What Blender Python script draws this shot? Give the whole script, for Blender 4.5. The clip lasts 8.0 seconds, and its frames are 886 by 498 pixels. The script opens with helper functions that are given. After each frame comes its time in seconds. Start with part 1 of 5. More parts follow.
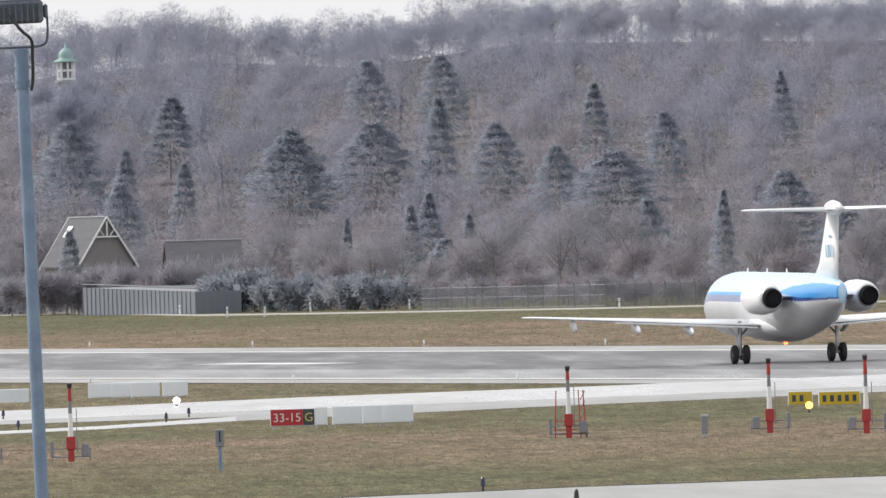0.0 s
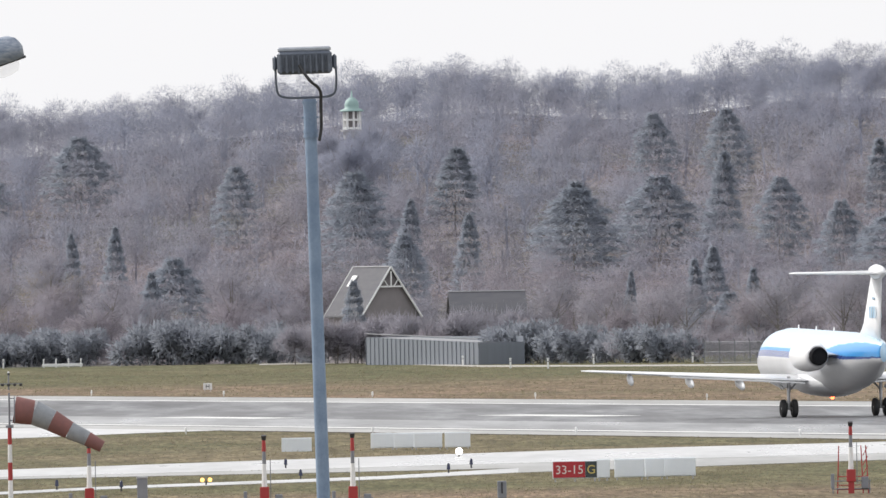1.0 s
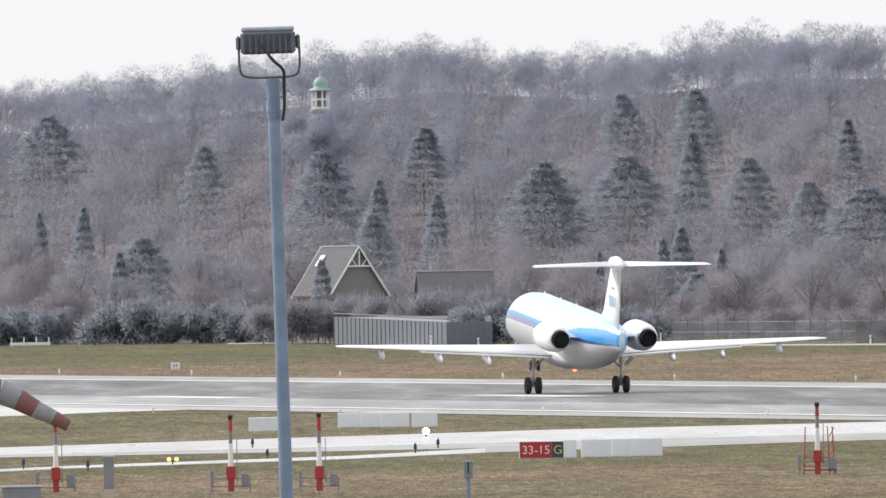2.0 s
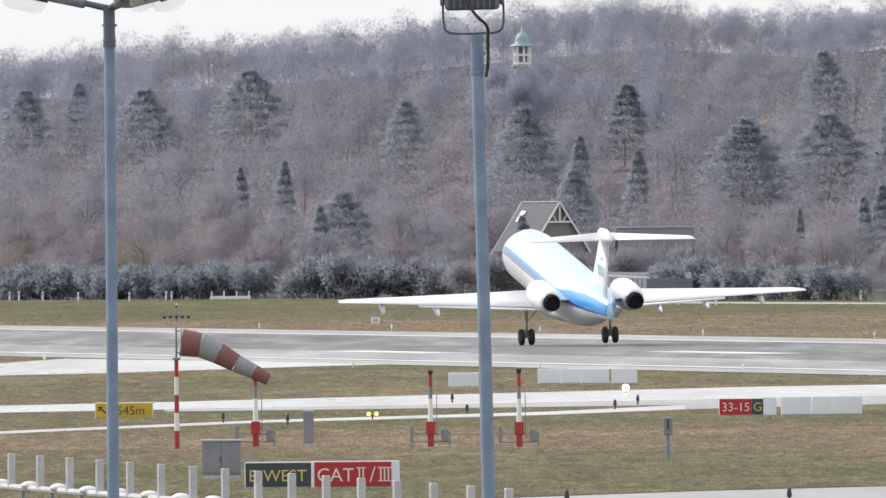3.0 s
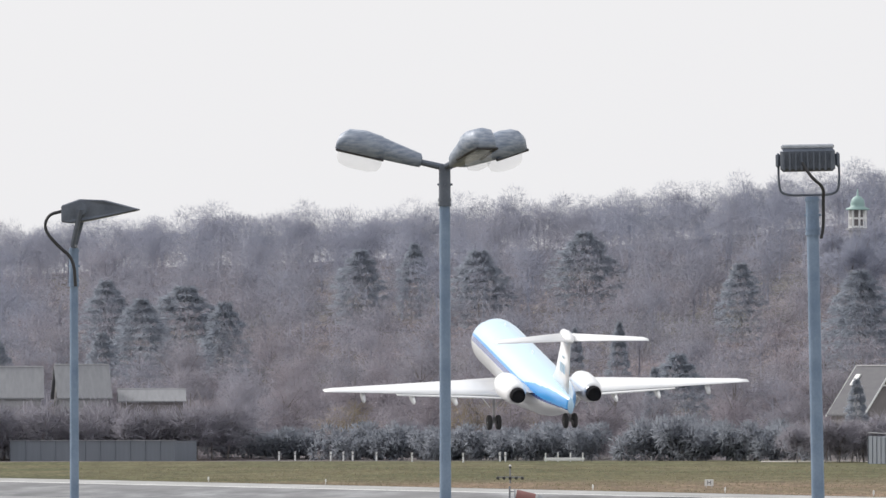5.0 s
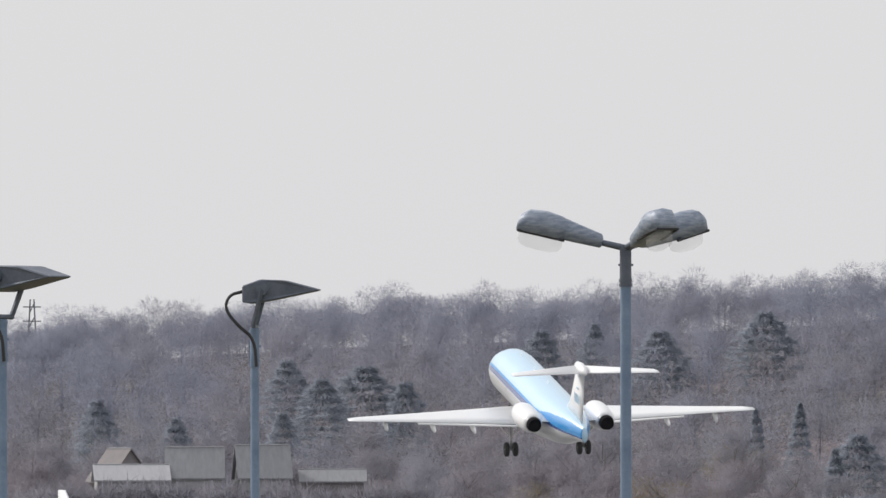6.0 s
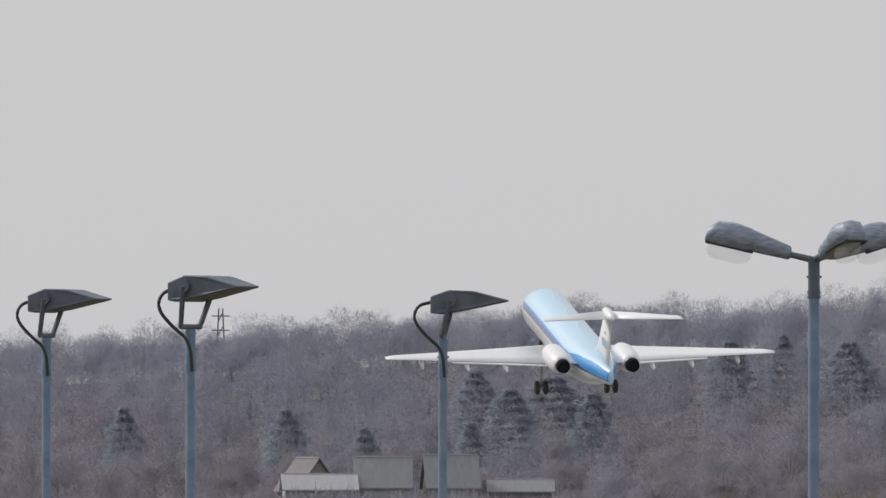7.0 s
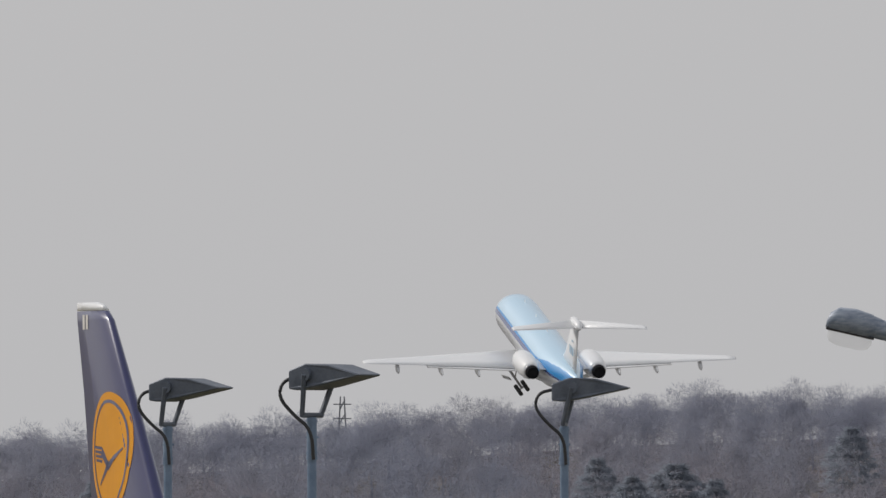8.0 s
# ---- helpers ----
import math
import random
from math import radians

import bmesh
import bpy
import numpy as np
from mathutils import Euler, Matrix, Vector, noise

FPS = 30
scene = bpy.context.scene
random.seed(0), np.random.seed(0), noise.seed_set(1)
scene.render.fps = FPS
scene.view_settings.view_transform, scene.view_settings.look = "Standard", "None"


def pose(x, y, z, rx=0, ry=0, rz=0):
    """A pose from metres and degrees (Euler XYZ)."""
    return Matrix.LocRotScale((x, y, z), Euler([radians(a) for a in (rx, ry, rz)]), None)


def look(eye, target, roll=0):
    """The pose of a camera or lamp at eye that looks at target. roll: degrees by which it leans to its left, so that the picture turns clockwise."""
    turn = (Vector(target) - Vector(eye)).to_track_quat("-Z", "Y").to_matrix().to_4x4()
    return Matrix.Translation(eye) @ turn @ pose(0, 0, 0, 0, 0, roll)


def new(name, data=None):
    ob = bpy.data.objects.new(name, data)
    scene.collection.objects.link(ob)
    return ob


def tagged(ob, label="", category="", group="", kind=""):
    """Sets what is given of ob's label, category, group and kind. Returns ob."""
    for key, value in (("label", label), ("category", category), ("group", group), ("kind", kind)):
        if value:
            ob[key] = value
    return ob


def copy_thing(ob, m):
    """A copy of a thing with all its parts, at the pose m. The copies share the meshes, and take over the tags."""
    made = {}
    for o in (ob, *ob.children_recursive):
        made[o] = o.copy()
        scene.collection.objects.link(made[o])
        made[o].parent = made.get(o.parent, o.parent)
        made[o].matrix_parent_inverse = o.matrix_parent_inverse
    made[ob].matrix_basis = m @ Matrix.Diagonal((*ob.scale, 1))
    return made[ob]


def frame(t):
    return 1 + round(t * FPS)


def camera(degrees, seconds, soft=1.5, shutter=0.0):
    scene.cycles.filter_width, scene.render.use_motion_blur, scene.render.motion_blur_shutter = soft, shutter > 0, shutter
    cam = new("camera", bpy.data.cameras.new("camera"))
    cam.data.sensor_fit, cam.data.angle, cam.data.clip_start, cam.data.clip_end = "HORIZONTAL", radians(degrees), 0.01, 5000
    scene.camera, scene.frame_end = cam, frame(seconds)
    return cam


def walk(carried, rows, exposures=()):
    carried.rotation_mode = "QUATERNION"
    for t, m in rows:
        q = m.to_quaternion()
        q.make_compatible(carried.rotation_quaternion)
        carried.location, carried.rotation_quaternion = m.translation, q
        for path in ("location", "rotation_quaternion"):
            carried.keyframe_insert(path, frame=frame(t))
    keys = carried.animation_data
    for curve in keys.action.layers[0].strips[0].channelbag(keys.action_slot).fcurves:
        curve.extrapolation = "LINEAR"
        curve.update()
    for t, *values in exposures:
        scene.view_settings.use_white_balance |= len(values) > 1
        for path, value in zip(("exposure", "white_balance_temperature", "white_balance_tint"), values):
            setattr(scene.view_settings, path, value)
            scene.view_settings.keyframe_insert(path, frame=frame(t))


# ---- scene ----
from mathutils.bvhtree import BVHTree
# camera: a long lens held on a terrace, panning after the airliner
cam = camera(2.05, 8.0, soft=1.45)
F = 43820.0
EYE_Z = 7.7
VIEW = [
    (0.0, 746.6, -65.9, -1.67, -0.012, -0.020),
    (0.2, 573.6, 7.3, -1.60, -0.016, -0.012),
    (0.5, 415.1, 15.5, -1.50, -0.020, -0.006),
    (0.8, 262.3, 32.0, -1.15, -0.035, -0.005),
    (1.0, 246.5, 37.6, -1.01, -0.040, -0.004),
    (1.2, 328.6, 48.8, -0.98, -0.033, -0.002),
    (2.3, 233.7, -52.4, -0.76, 0.036, 0.002),
    (2.5, 169.8, -83.5, -0.65, 0.014, 0.010),
    (3.0, -54.5, -73.5, -0.51, 0.001, 0.012),
    (3.5, -284.1, 40.1, -0.42, -0.002, 0.019),
    (4.0, -457.1, 76.6, -0.37, 0.004, -0.001),
    (4.2, -518.7, 120.0, -0.38, 0.003, -0.001),
    (5.3, -692.6, 248.6, -0.06, 0.002, -0.009),
    (5.5, -772.0, 282.1, -0.09, 0.010, -0.007),
    (6.0, -965.0, 359.8, -0.11, 0.002, -0.008),
    (6.5, -1143.6, 347.3, -0.02, 0.008, 0.008),
    (7.0, -1299.4, 377.7, 0.08, 0.006, 0.002),
    (7.5, -1407.4, 471.5, 0.06, 0.010, 0.002),
    (8.0, -1514.2, 533.1, -0.12, 0.010, 0.002),
]


def aim(az, el, roll, ex, ez):
    eye = Vector((ex, 0.0, EYE_Z + ez))
    return look(eye, eye + Vector((az / F, 1.0, el / F)) * 100, roll)


walk(cam, [(t, aim(*r)) for t, *r in VIEW],
     exposures=[(0.0, 0.2), (0.5, 0.28), (4.2, 0.28), (5.5, 0.02), (6.0, -0.12), (6.5, -0.33), (7.0, -0.42), (8.0, -0.65)])

# ---- sky and sun: thin bright overcast, sun high to the left ----
SUN_DIR = Vector((-0.68, 0.38, 0.60)).normalized()
world = bpy.data.worlds.new("sky")
scene.world = world
world.use_nodes = True
wn = world.node_tree
wn.nodes.clear()
sky = wn.nodes.new("ShaderNodeTexSky")
sky.sky_type, sky.sun_disc = "NISHITA", False
sky.sun_elevation = math.asin(SUN_DIR.z)
sky.sun_rotation = math.atan2(SUN_DIR.x, SUN_DIR.y)
sky.dust_density, sky.air_density = 4.0, 1.0
bg_sky, bg_veil = wn.nodes.new("ShaderNodeBackground"), wn.nodes.new("ShaderNodeBackground")
bg_sky.inputs["Strength"].default_value = 0.1
bg_veil.inputs["Color"].default_value = (0.905, 0.905, 0.928, 1)
bg_veil.inputs["Strength"].default_value = 1.04
sky_mix, sky_out = wn.nodes.new("ShaderNodeMixShader"), wn.nodes.new("ShaderNodeOutputWorld")
sky_mix.inputs[0].default_value = 0.8
wn.links.new(sky.outputs[0], bg_sky.inputs[0])
wn.links.new(bg_sky.outputs[0], sky_mix.inputs[1])
wn.links.new(bg_veil.outputs[0], sky_mix.inputs[2])
wn.links.new(sky_mix.outputs[0], sky_out.inputs[0])
sun_data = bpy.data.lights.new("sun", "SUN")
sun_data.energy, sun_data.angle, sun_data.color = 2.5, radians(12.0), (1.0, 0.965, 0.92)
sun = new("sun", sun_data)
sun.matrix_world = look(SUN_DIR * 200, (0, 0, 0))


# ---- materials ----
def material(name, a, b=None, scale=5.0, rough=0.6, metal=0.0, bump=0.0, stretch=(1, 1, 1), coat=0.0, rand=0.0, island=False,
             fine=None, spec=0.5, object_space=True, emit=0.0, trans=0.0):
    """Two colours mixed by noise at two scales; rand: spread of brightness from piece to piece."""
    m = bpy.data.materials.new(name)
    m.use_nodes = True
    t = m.node_tree
    p = t.nodes["Principled BSDF"]
    b = b or tuple(c * 0.8 for c in a)
    tc, mp = t.nodes.new("ShaderNodeTexCoord"), t.nodes.new("ShaderNodeMapping")
    mp.inputs["Scale"].default_value = stretch
    if object_space:
        t.links.new(tc.outputs["Object"], mp.inputs[0])
    else:
        geo = t.nodes.new("ShaderNodeNewGeometry")
        t.links.new(geo.outputs["Position"], mp.inputs[0])
    n1, n2 = t.nodes.new("ShaderNodeTexNoise"), t.nodes.new("ShaderNodeTexNoise")
    n1.inputs["Scale"].default_value, n1.inputs["Detail"].default_value = scale, 5
    n2.inputs["Scale"].default_value, n2.inputs["Detail"].default_value = fine or scale * 7, 4
    for n in (n1, n2):
        t.links.new(mp.outputs[0], n.inputs["Vector"])
    add = t.nodes.new("ShaderNodeMath")
    add.operation = "MULTIPLY_ADD"
    add.inputs[1].default_value = 0.45
    t.links.new(n2.outputs[0], add.inputs[0])
    t.links.new(n1.outputs[0], add.inputs[2])
    ramp = t.nodes.new("ShaderNodeValToRGB")
    ramp.color_ramp.elements[0].position, ramp.color_ramp.elements[1].position = 0.52, 0.92
    ramp.color_ramp.elements[0].color, ramp.color_ramp.elements[1].color = (*a, 1), (*b, 1)
    t.links.new(add.outputs[0], ramp.inputs[0])
    colour = ramp.outputs[0]
    if rand:
        src = t.nodes.new("ShaderNodeNewGeometry").outputs["Random Per Island"] if island else t.nodes.new("ShaderNodeObjectInfo").outputs["Random"]
        rng, hsv = t.nodes.new("ShaderNodeMapRange"), t.nodes.new("ShaderNodeHueSaturation")
        rng.inputs["To Min"].default_value, rng.inputs["To Max"].default_value = 1 - rand, 1 + rand
        t.links.new(src, rng.inputs["Value"])
        t.links.new(rng.outputs[0], hsv.inputs["Value"])
        t.links.new(colour, hsv.inputs["Color"])
        colour = hsv.outputs[0]
    t.links.new(colour, p.inputs["Base Color"])
    p.inputs["Roughness"].default_value, p.inputs["Metallic"].default_value = rough, metal
    p.inputs["Coat Weight"].default_value = coat
    p.inputs["Coat Roughness"].default_value = 0.08
    p.inputs["Specular IOR Level"].default_value = spec
    p.inputs["Transmission Weight"].default_value = trans
    if emit:
        t.links.new(colour, p.inputs["Emission Color"])
        p.inputs["Emission Strength"].default_value = emit
    if bump:
        bp = t.nodes.new("ShaderNodeBump")
        bp.inputs["Strength"].default_value, bp.inputs["Distance"].default_value = bump, 0.02
        t.links.new(n2.outputs[0], bp.inputs["Height"])
        t.links.new(bp.outputs[0], p.inputs["Normal"])
    return m


def foliage(name, a, b, scale, through_share, world_space=True):
    """Twigs or leaves: a matt surface that lets part of the light through."""
    m = material(name, a, b, scale=scale, fine=scale * 8, rough=0.9, rand=0.03, island=True, object_space=not world_space, spec=0.05)
    t = m.node_tree
    p, out = t.nodes["Principled BSDF"], t.nodes["Material Output"]
    tr, mx = t.nodes.new("ShaderNodeBsdfTranslucent"), t.nodes.new("ShaderNodeMixShader")
    mx.inputs[0].default_value = through_share
    t.links.new(p.inputs["Base Color"].links[0].from_socket, tr.inputs["Color"])
    t.links.new(p.outputs[0], mx.inputs[1])
    t.links.new(tr.outputs[0], mx.inputs[2])
    t.links.new(mx.outputs[0], out.inputs["Surface"])
    return m


M = {}
# distance haze is put into these pale, bluish twig, needle and hedge colours
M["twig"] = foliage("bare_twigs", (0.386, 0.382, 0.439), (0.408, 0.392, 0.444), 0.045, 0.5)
M["twig_far"] = foliage("hazy_bare_twigs_blue_grey", (0.370, 0.398, 0.495), (0.392, 0.409, 0.502), 0.022, 0.5)
M["twig_grey"] = foliage("hazy_bare_twigs_grey", (0.376, 0.392, 0.472), (0.397, 0.403, 0.479), 0.022, 0.5)
M["twig_dull"] = foliage("hazy_bare_twigs_dull", (0.381, 0.382, 0.450), (0.403, 0.392, 0.456), 0.022, 0.5)
M["twig_brown"] = foliage("hazy_bare_twigs_brown", (0.392, 0.371, 0.421), (0.414, 0.382, 0.427), 0.03, 0.5)
M["twig_red"] = foliage("hazy_brown_twigs", (0.403, 0.365, 0.404), (0.376, 0.354, 0.404), 0.06, 0.5)
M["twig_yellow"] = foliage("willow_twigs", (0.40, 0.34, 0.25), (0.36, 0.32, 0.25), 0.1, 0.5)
M["needle"] = foliage("hazy_evergreen_needles", (0.394, 0.435, 0.507), (0.414, 0.450, 0.522), 0.15, 0.5)
M["hedge"] = foliage("hazy_hedge_leaves", (0.354, 0.384, 0.439), (0.378, 0.402, 0.457), 0.2, 0.5)
M["bark"] = material("grey_bark", (0.22, 0.20, 0.19), (0.30, 0.28, 0.26), scale=2, rough=0.9, bump=0.3, stretch=(1, 1, 0.2))
M["white"] = material("white_paint", (0.80, 0.80, 0.79), (0.74, 0.75, 0.75), scale=1.2, rough=0.35, spec=0.5)
M["airliner_white"] = material("airliner_white_paint", (0.86, 0.86, 0.86), (0.82, 0.83, 0.84), scale=0.6, rough=0.38, coat=0.3)
# light blue, its base paled for the glare on the roof
M["airliner_blue"] = material("light_blue_paint_with_glare", (0.48, 0.73, 0.92), (0.50, 0.74, 0.93), scale=0.6, rough=0.42, coat=1.0, spec=0.9)
M["airliner_blue"].node_tree.nodes["Principled BSDF"].inputs["Coat Roughness"].default_value = 0.22
# the same light blue as it looks in shade, painted deeper
M["airliner_shaded_blue"] = material("light_blue_paint_in_shade", (0.035, 0.29, 0.68), (0.04, 0.31, 0.70), scale=0.6, rough=0.4, coat=0.4)
M["airliner_dark_blue"] = material("dark_blue_gloss_paint", (0.02, 0.06, 0.25), (0.025, 0.07, 0.28), scale=0.6, rough=0.25, coat=0.6)
M["airliner_grey"] = material("pale_grey_paint", (0.66, 0.67, 0.68), (0.60, 0.61, 0.63), scale=0.7, rough=0.35, coat=0.3)
M["metal"] = material("bare_metal", (0.55, 0.55, 0.56), (0.42, 0.42, 0.44), scale=2, rough=0.3, metal=0.9)
# burnt metal, blackened to paint the darkness inside the pipe as well
M["exhaust_dark"] = material("burnt_metal_dark_hollow", (0.02, 0.02, 0.022), (0.03, 0.03, 0.032), scale=4, rough=0.95, spec=0.0)
M["tyre"] = material("tyre_rubber", (0.028, 0.028, 0.030), (0.045, 0.045, 0.046), scale=6, rough=0.75)
M["galv"] = material("galvanised_steel", (0.16, 0.23, 0.34), (0.23, 0.31, 0.43), scale=4, fine=40, rough=0.5, metal=0.15, bump=0.1)
M["lamp_grey"] = material("grey_lamp_casing", (0.095, 0.115, 0.15), (0.15, 0.17, 0.21), scale=5, rough=0.5, metal=0.2)
# skylight on the floodlight's top, painted as a pale base colour
M["skylit_cover"] = material("skylit_top_cover", (0.50, 0.53, 0.58), (0.34, 0.37, 0.42), scale=6, rough=0.5)
M["black"] = material("black_rubber", (0.025, 0.026, 0.03), (0.04, 0.04, 0.045), scale=6, rough=0.5)


# ---- mesh helpers ----
def part(name, bm, mat, parent=None, label="", smooth=False):
    me = bpy.data.meshes.new(name)
    if smooth:
        for f in bm.faces:
            f.smooth = True
    bm.to_mesh(me)
    bm.free()
    for mm in (mat if isinstance(mat, (list, tuple)) else [mat]):
        me.materials.append(mm)
    ob = new(name, me)
    ob.parent = parent
    if label:
        ob["label"] = label
    return ob


def thing(name, label, category, m=None, group="", kind=""):
    ob = new(name)
    ob.empty_display_size = 0.1
    if m is not None:
        ob.matrix_basis = m
    return tagged(ob, label, category, group, kind)


def box(bm, x, y, z, sx, sy, sz, bevel=0.0, rz=0.0, rx=0.0, ry=0.0):
    """A box of size s with its centre at x, y, z."""
    m = pose(x, y, z, rx, ry, rz) @ Matrix.Diagonal((sx, sy, sz, 1))
    vs = bmesh.ops.create_cube(bm, size=1, matrix=m)["verts"]
    if bevel:
        es = list({e for v in vs for e in v.link_edges})
        bmesh.ops.bevel(bm, geom=es, offset=bevel, segments=1, affect="EDGES", profile=0.7)
    return bm


def rod(bm, p0, p1, r0, r1=None, n=10, caps=True):
    """A tapered round bar from p0 to p1."""
    p0, p1 = Vector(p0), Vector(p1)
    r1 = r0 if r1 is None else r1
    q = (p1 - p0).to_track_quat("Z", "Y")
    m = Matrix.Translation((p0 + p1) / 2) @ q.to_matrix().to_4x4()
    bmesh.ops.create_cone(bm, cap_ends=caps, segments=n, radius1=r0, radius2=r1, depth=(p1 - p0).length, matrix=m)
    return bm


def tube(bm, pts, r, n=8):
    """A round cable through the points."""
    pts = [Vector(p) for p in pts]
    for _ in range(2):
        q = [pts[0]]
        for a, b in zip(pts, pts[1:]):
            q += [a.lerp(b, 0.25), a.lerp(b, 0.75)]
        pts = q + [pts[-1]]
    rings = []
    for i, p in enumerate(pts):
        d = (pts[min(i + 1, len(pts) - 1)] - pts[max(i - 1, 0)]).normalized()
        q = d.to_track_quat("Z", "Y")
        rings.append([bm.verts.new(p + q @ Vector((r * math.cos(k * 2 * math.pi / n), r * math.sin(k * 2 * math.pi / n), 0))) for k in range(n)])
    return skin(bm, rings)


def skin(bm, rings, closed=True, caps=True):
    n = len(rings[0])
    for a, b in zip(rings, rings[1:]):
        for k in range(n if closed else n - 1):
            bm.faces.new((a[k], a[(k + 1) % n], b[(k + 1) % n], b[k]))
    if caps and closed:
        bm.faces.new(rings[0][::-1])
        bm.faces.new(rings[-1])
    bmesh.ops.recalc_face_normals(bm, faces=bm.faces[:])
    return bm


def B():
    return bmesh.new()


# ---- ground: one sheet, flat airfield and the wooded rise beyond it ----
SKYLINE = [(-4000, 188), (-2600, 198), (-2250, 204), (-1600, 238), (-1150, 269), (-800, 276), (-118, 316), (100, 348), (232, 366), (450, 348), (615, 340), (760, 360), (900, 376), (1400, 364), (4000, 338)]


LAND_FOOT = 2300
DIP = -0.55  # the runway lies a little lower than the near grass


def land(x, y):
    """Height of the land."""
    if y < LAND_FOOT:
        return DIP * min(max((y - 1066) / 40, 0.0), 1.0)
    u = x / y * F
    el = float(np.interp(u, [p[0] for p in SKYLINE], [p[1] for p in SKYLINE]))
    crest = EYE_Z + el * 2900 / F - 5.4
    k = min((y - LAND_FOOT) / (2900 - LAND_FOOT), 1.0)
    k = k * k * (3 - 2 * k) * 0.5 + k * 0.5
    drop = max(y - 2950, 0) * 0.012
    return DIP * (1 - k) + crest * k - drop


def ground_material():
    m = bpy.data.materials.new("winter_grass")
    m.use_nodes = True
    t = m.node_tree
    p = t.nodes["Principled BSDF"]
    geo = t.nodes.new("ShaderNodeNewGeometry")

    def noise_at(scale, stretch, detail=5):
        mp, n = t.nodes.new("ShaderNodeMapping"), t.nodes.new("ShaderNodeTexNoise")
        mp.inputs["Scale"].default_value = stretch
        n.inputs["Scale"].default_value, n.inputs["Detail"].default_value = scale, detail
        t.links.new(geo.outputs["Position"], mp.inputs[0])
        t.links.new(mp.outputs[0], n.inputs["Vector"])
        return n.outputs[0]

    def ramp(src, stops):
        r = t.nodes.new("ShaderNodeValToRGB")
        while len(r.color_ramp.elements) < len(stops):
            r.color_ramp.elements.new(0.5)
        for e, (pos, col) in zip(r.color_ramp.elements, stops):
            e.position, e.color = pos, (*col, 1)
        t.links.new(src, r.inputs[0])
        return r.outputs[0]

    def mix(fac, a, b, mode="MIX"):
        x = t.nodes.new("ShaderNodeMix")
        x.data_type, x.blend_type = "RGBA", mode
        if isinstance(fac, float):
            x.inputs[0].default_value = fac
        else:
            t.links.new(fac, x.inputs[0])
        t.links.new(a, x.inputs[6])
        t.links.new(b, x.inputs[7])
        return x.outputs[2]

    # mown strips: dry brown in the middle of each plot, green near its edges
    sep = t.nodes.new("ShaderNodeSeparateXYZ")
    t.links.new(geo.outputs["Position"], sep.inputs[0])
    wob = t.nodes.new("ShaderNodeMath")
    wob.operation = "MULTIPLY_ADD"
    wob.inputs[1].default_value = 60.0
    t.links.new(noise_at(0.02, (1, 0.35, 1)), wob.inputs[0])
    t.links.new(sep.outputs["Y"], wob.inputs[2])
    scale = t.nodes.new("ShaderNodeMapRange")
    scale.inputs["From Min"].default_value, scale.inputs["From Max"].default_value = 630, 2330
    t.links.new(wob.outputs[0], scale.inputs["Value"])
    green, brown, olive = (0.130, 0.127, 0.078), (0.198, 0.157, 0.115), (0.156, 0.141, 0.094)
    def at(y):
        return (y - 600) / 1700
    strips = ramp(scale.outputs[0], [(0.0, olive), (at(715), green), (at(800), brown), (at(850), brown), (at(880), green), (at(1010), olive),
                                     (at(1300), olive), (at(1480), brown), (at(1800), brown), (at(1860), olive), (at(1900), green), (at(2265), green), (at(2295), (0.15, 0.14, 0.15)), (1.0, (0.15, 0.14, 0.15))])
    grain = ramp(noise_at(0.5, (1, 0.12, 1)), [(0.3, (0.72, 0.72, 0.72)), (0.7, (1.2, 1.2, 1.2))])
    patch = ramp(noise_at(0.06, (1, 0.25, 1)), [(0.35, (0.85, 0.9, 0.85)), (0.65, (1.15, 1.08, 1.1))])
    blades = ramp(noise_at(2.2, (1, 0.07, 1), 3), [(0.32, (0.7, 0.7, 0.72)), (0.68, (1.28, 1.26, 1.22))])
    specks = ramp(noise_at(6.5, (1, 0.05, 1), 2), [(0.34, (0.72, 0.72, 0.74)), (0.66, (1.25, 1.25, 1.2))])
    col = mix(1.0, mix(1.0, strips, grain, "MULTIPLY"), patch, "MULTIPLY")
    col = mix(1.0, mix(1.0, col, blades, "MULTIPLY"), specks, "MULTIPLY")
    t.links.new(col, p.inputs["Base Color"])
    p.inputs["Roughness"].default_value = 0.95
    p.inputs["Specular IOR Level"].default_value = 0.05
    bp = t.nodes.new("ShaderNodeBump")
    bp.inputs["Strength"].default_value, bp.inputs["Distance"].default_value = 0.6, 0.05
    t.links.new(noise_at(3.0, (1, 1, 1)), bp.inputs["Height"])
    t.links.new(bp.outputs[0], p.inputs["Normal"])
    return m


M["grass"] = ground_material()


def make_ground():
    xs = sorted({-2500, -1500, -900, -500, 500, 900, 1500, 2500, *range(-300, 301, 20)})
    ys = [-400, 0, 400, 650, 900, 1066, 1106, 1200, 1600, 1900, 2150, 2220, *range(2300, 2960, 30), 3000, 3200, 3600, 4200, 4900]
    bm = B()
    grid = [[bm.verts.new((x, y, land(x, y))) for x in xs] for y in ys]
    for a, b in zip(grid, grid[1:]):
        for k in range(len(xs) - 1):
            bm.faces.new((a[k], a[k + 1], b[k + 1], b[k]))
    g = part("ground", bm, M["grass"], smooth=True)
    tagged(g, "winter grass airfield, part green part dry brown, rising to a wooded hill", "ground", kind="structure")


make_ground()


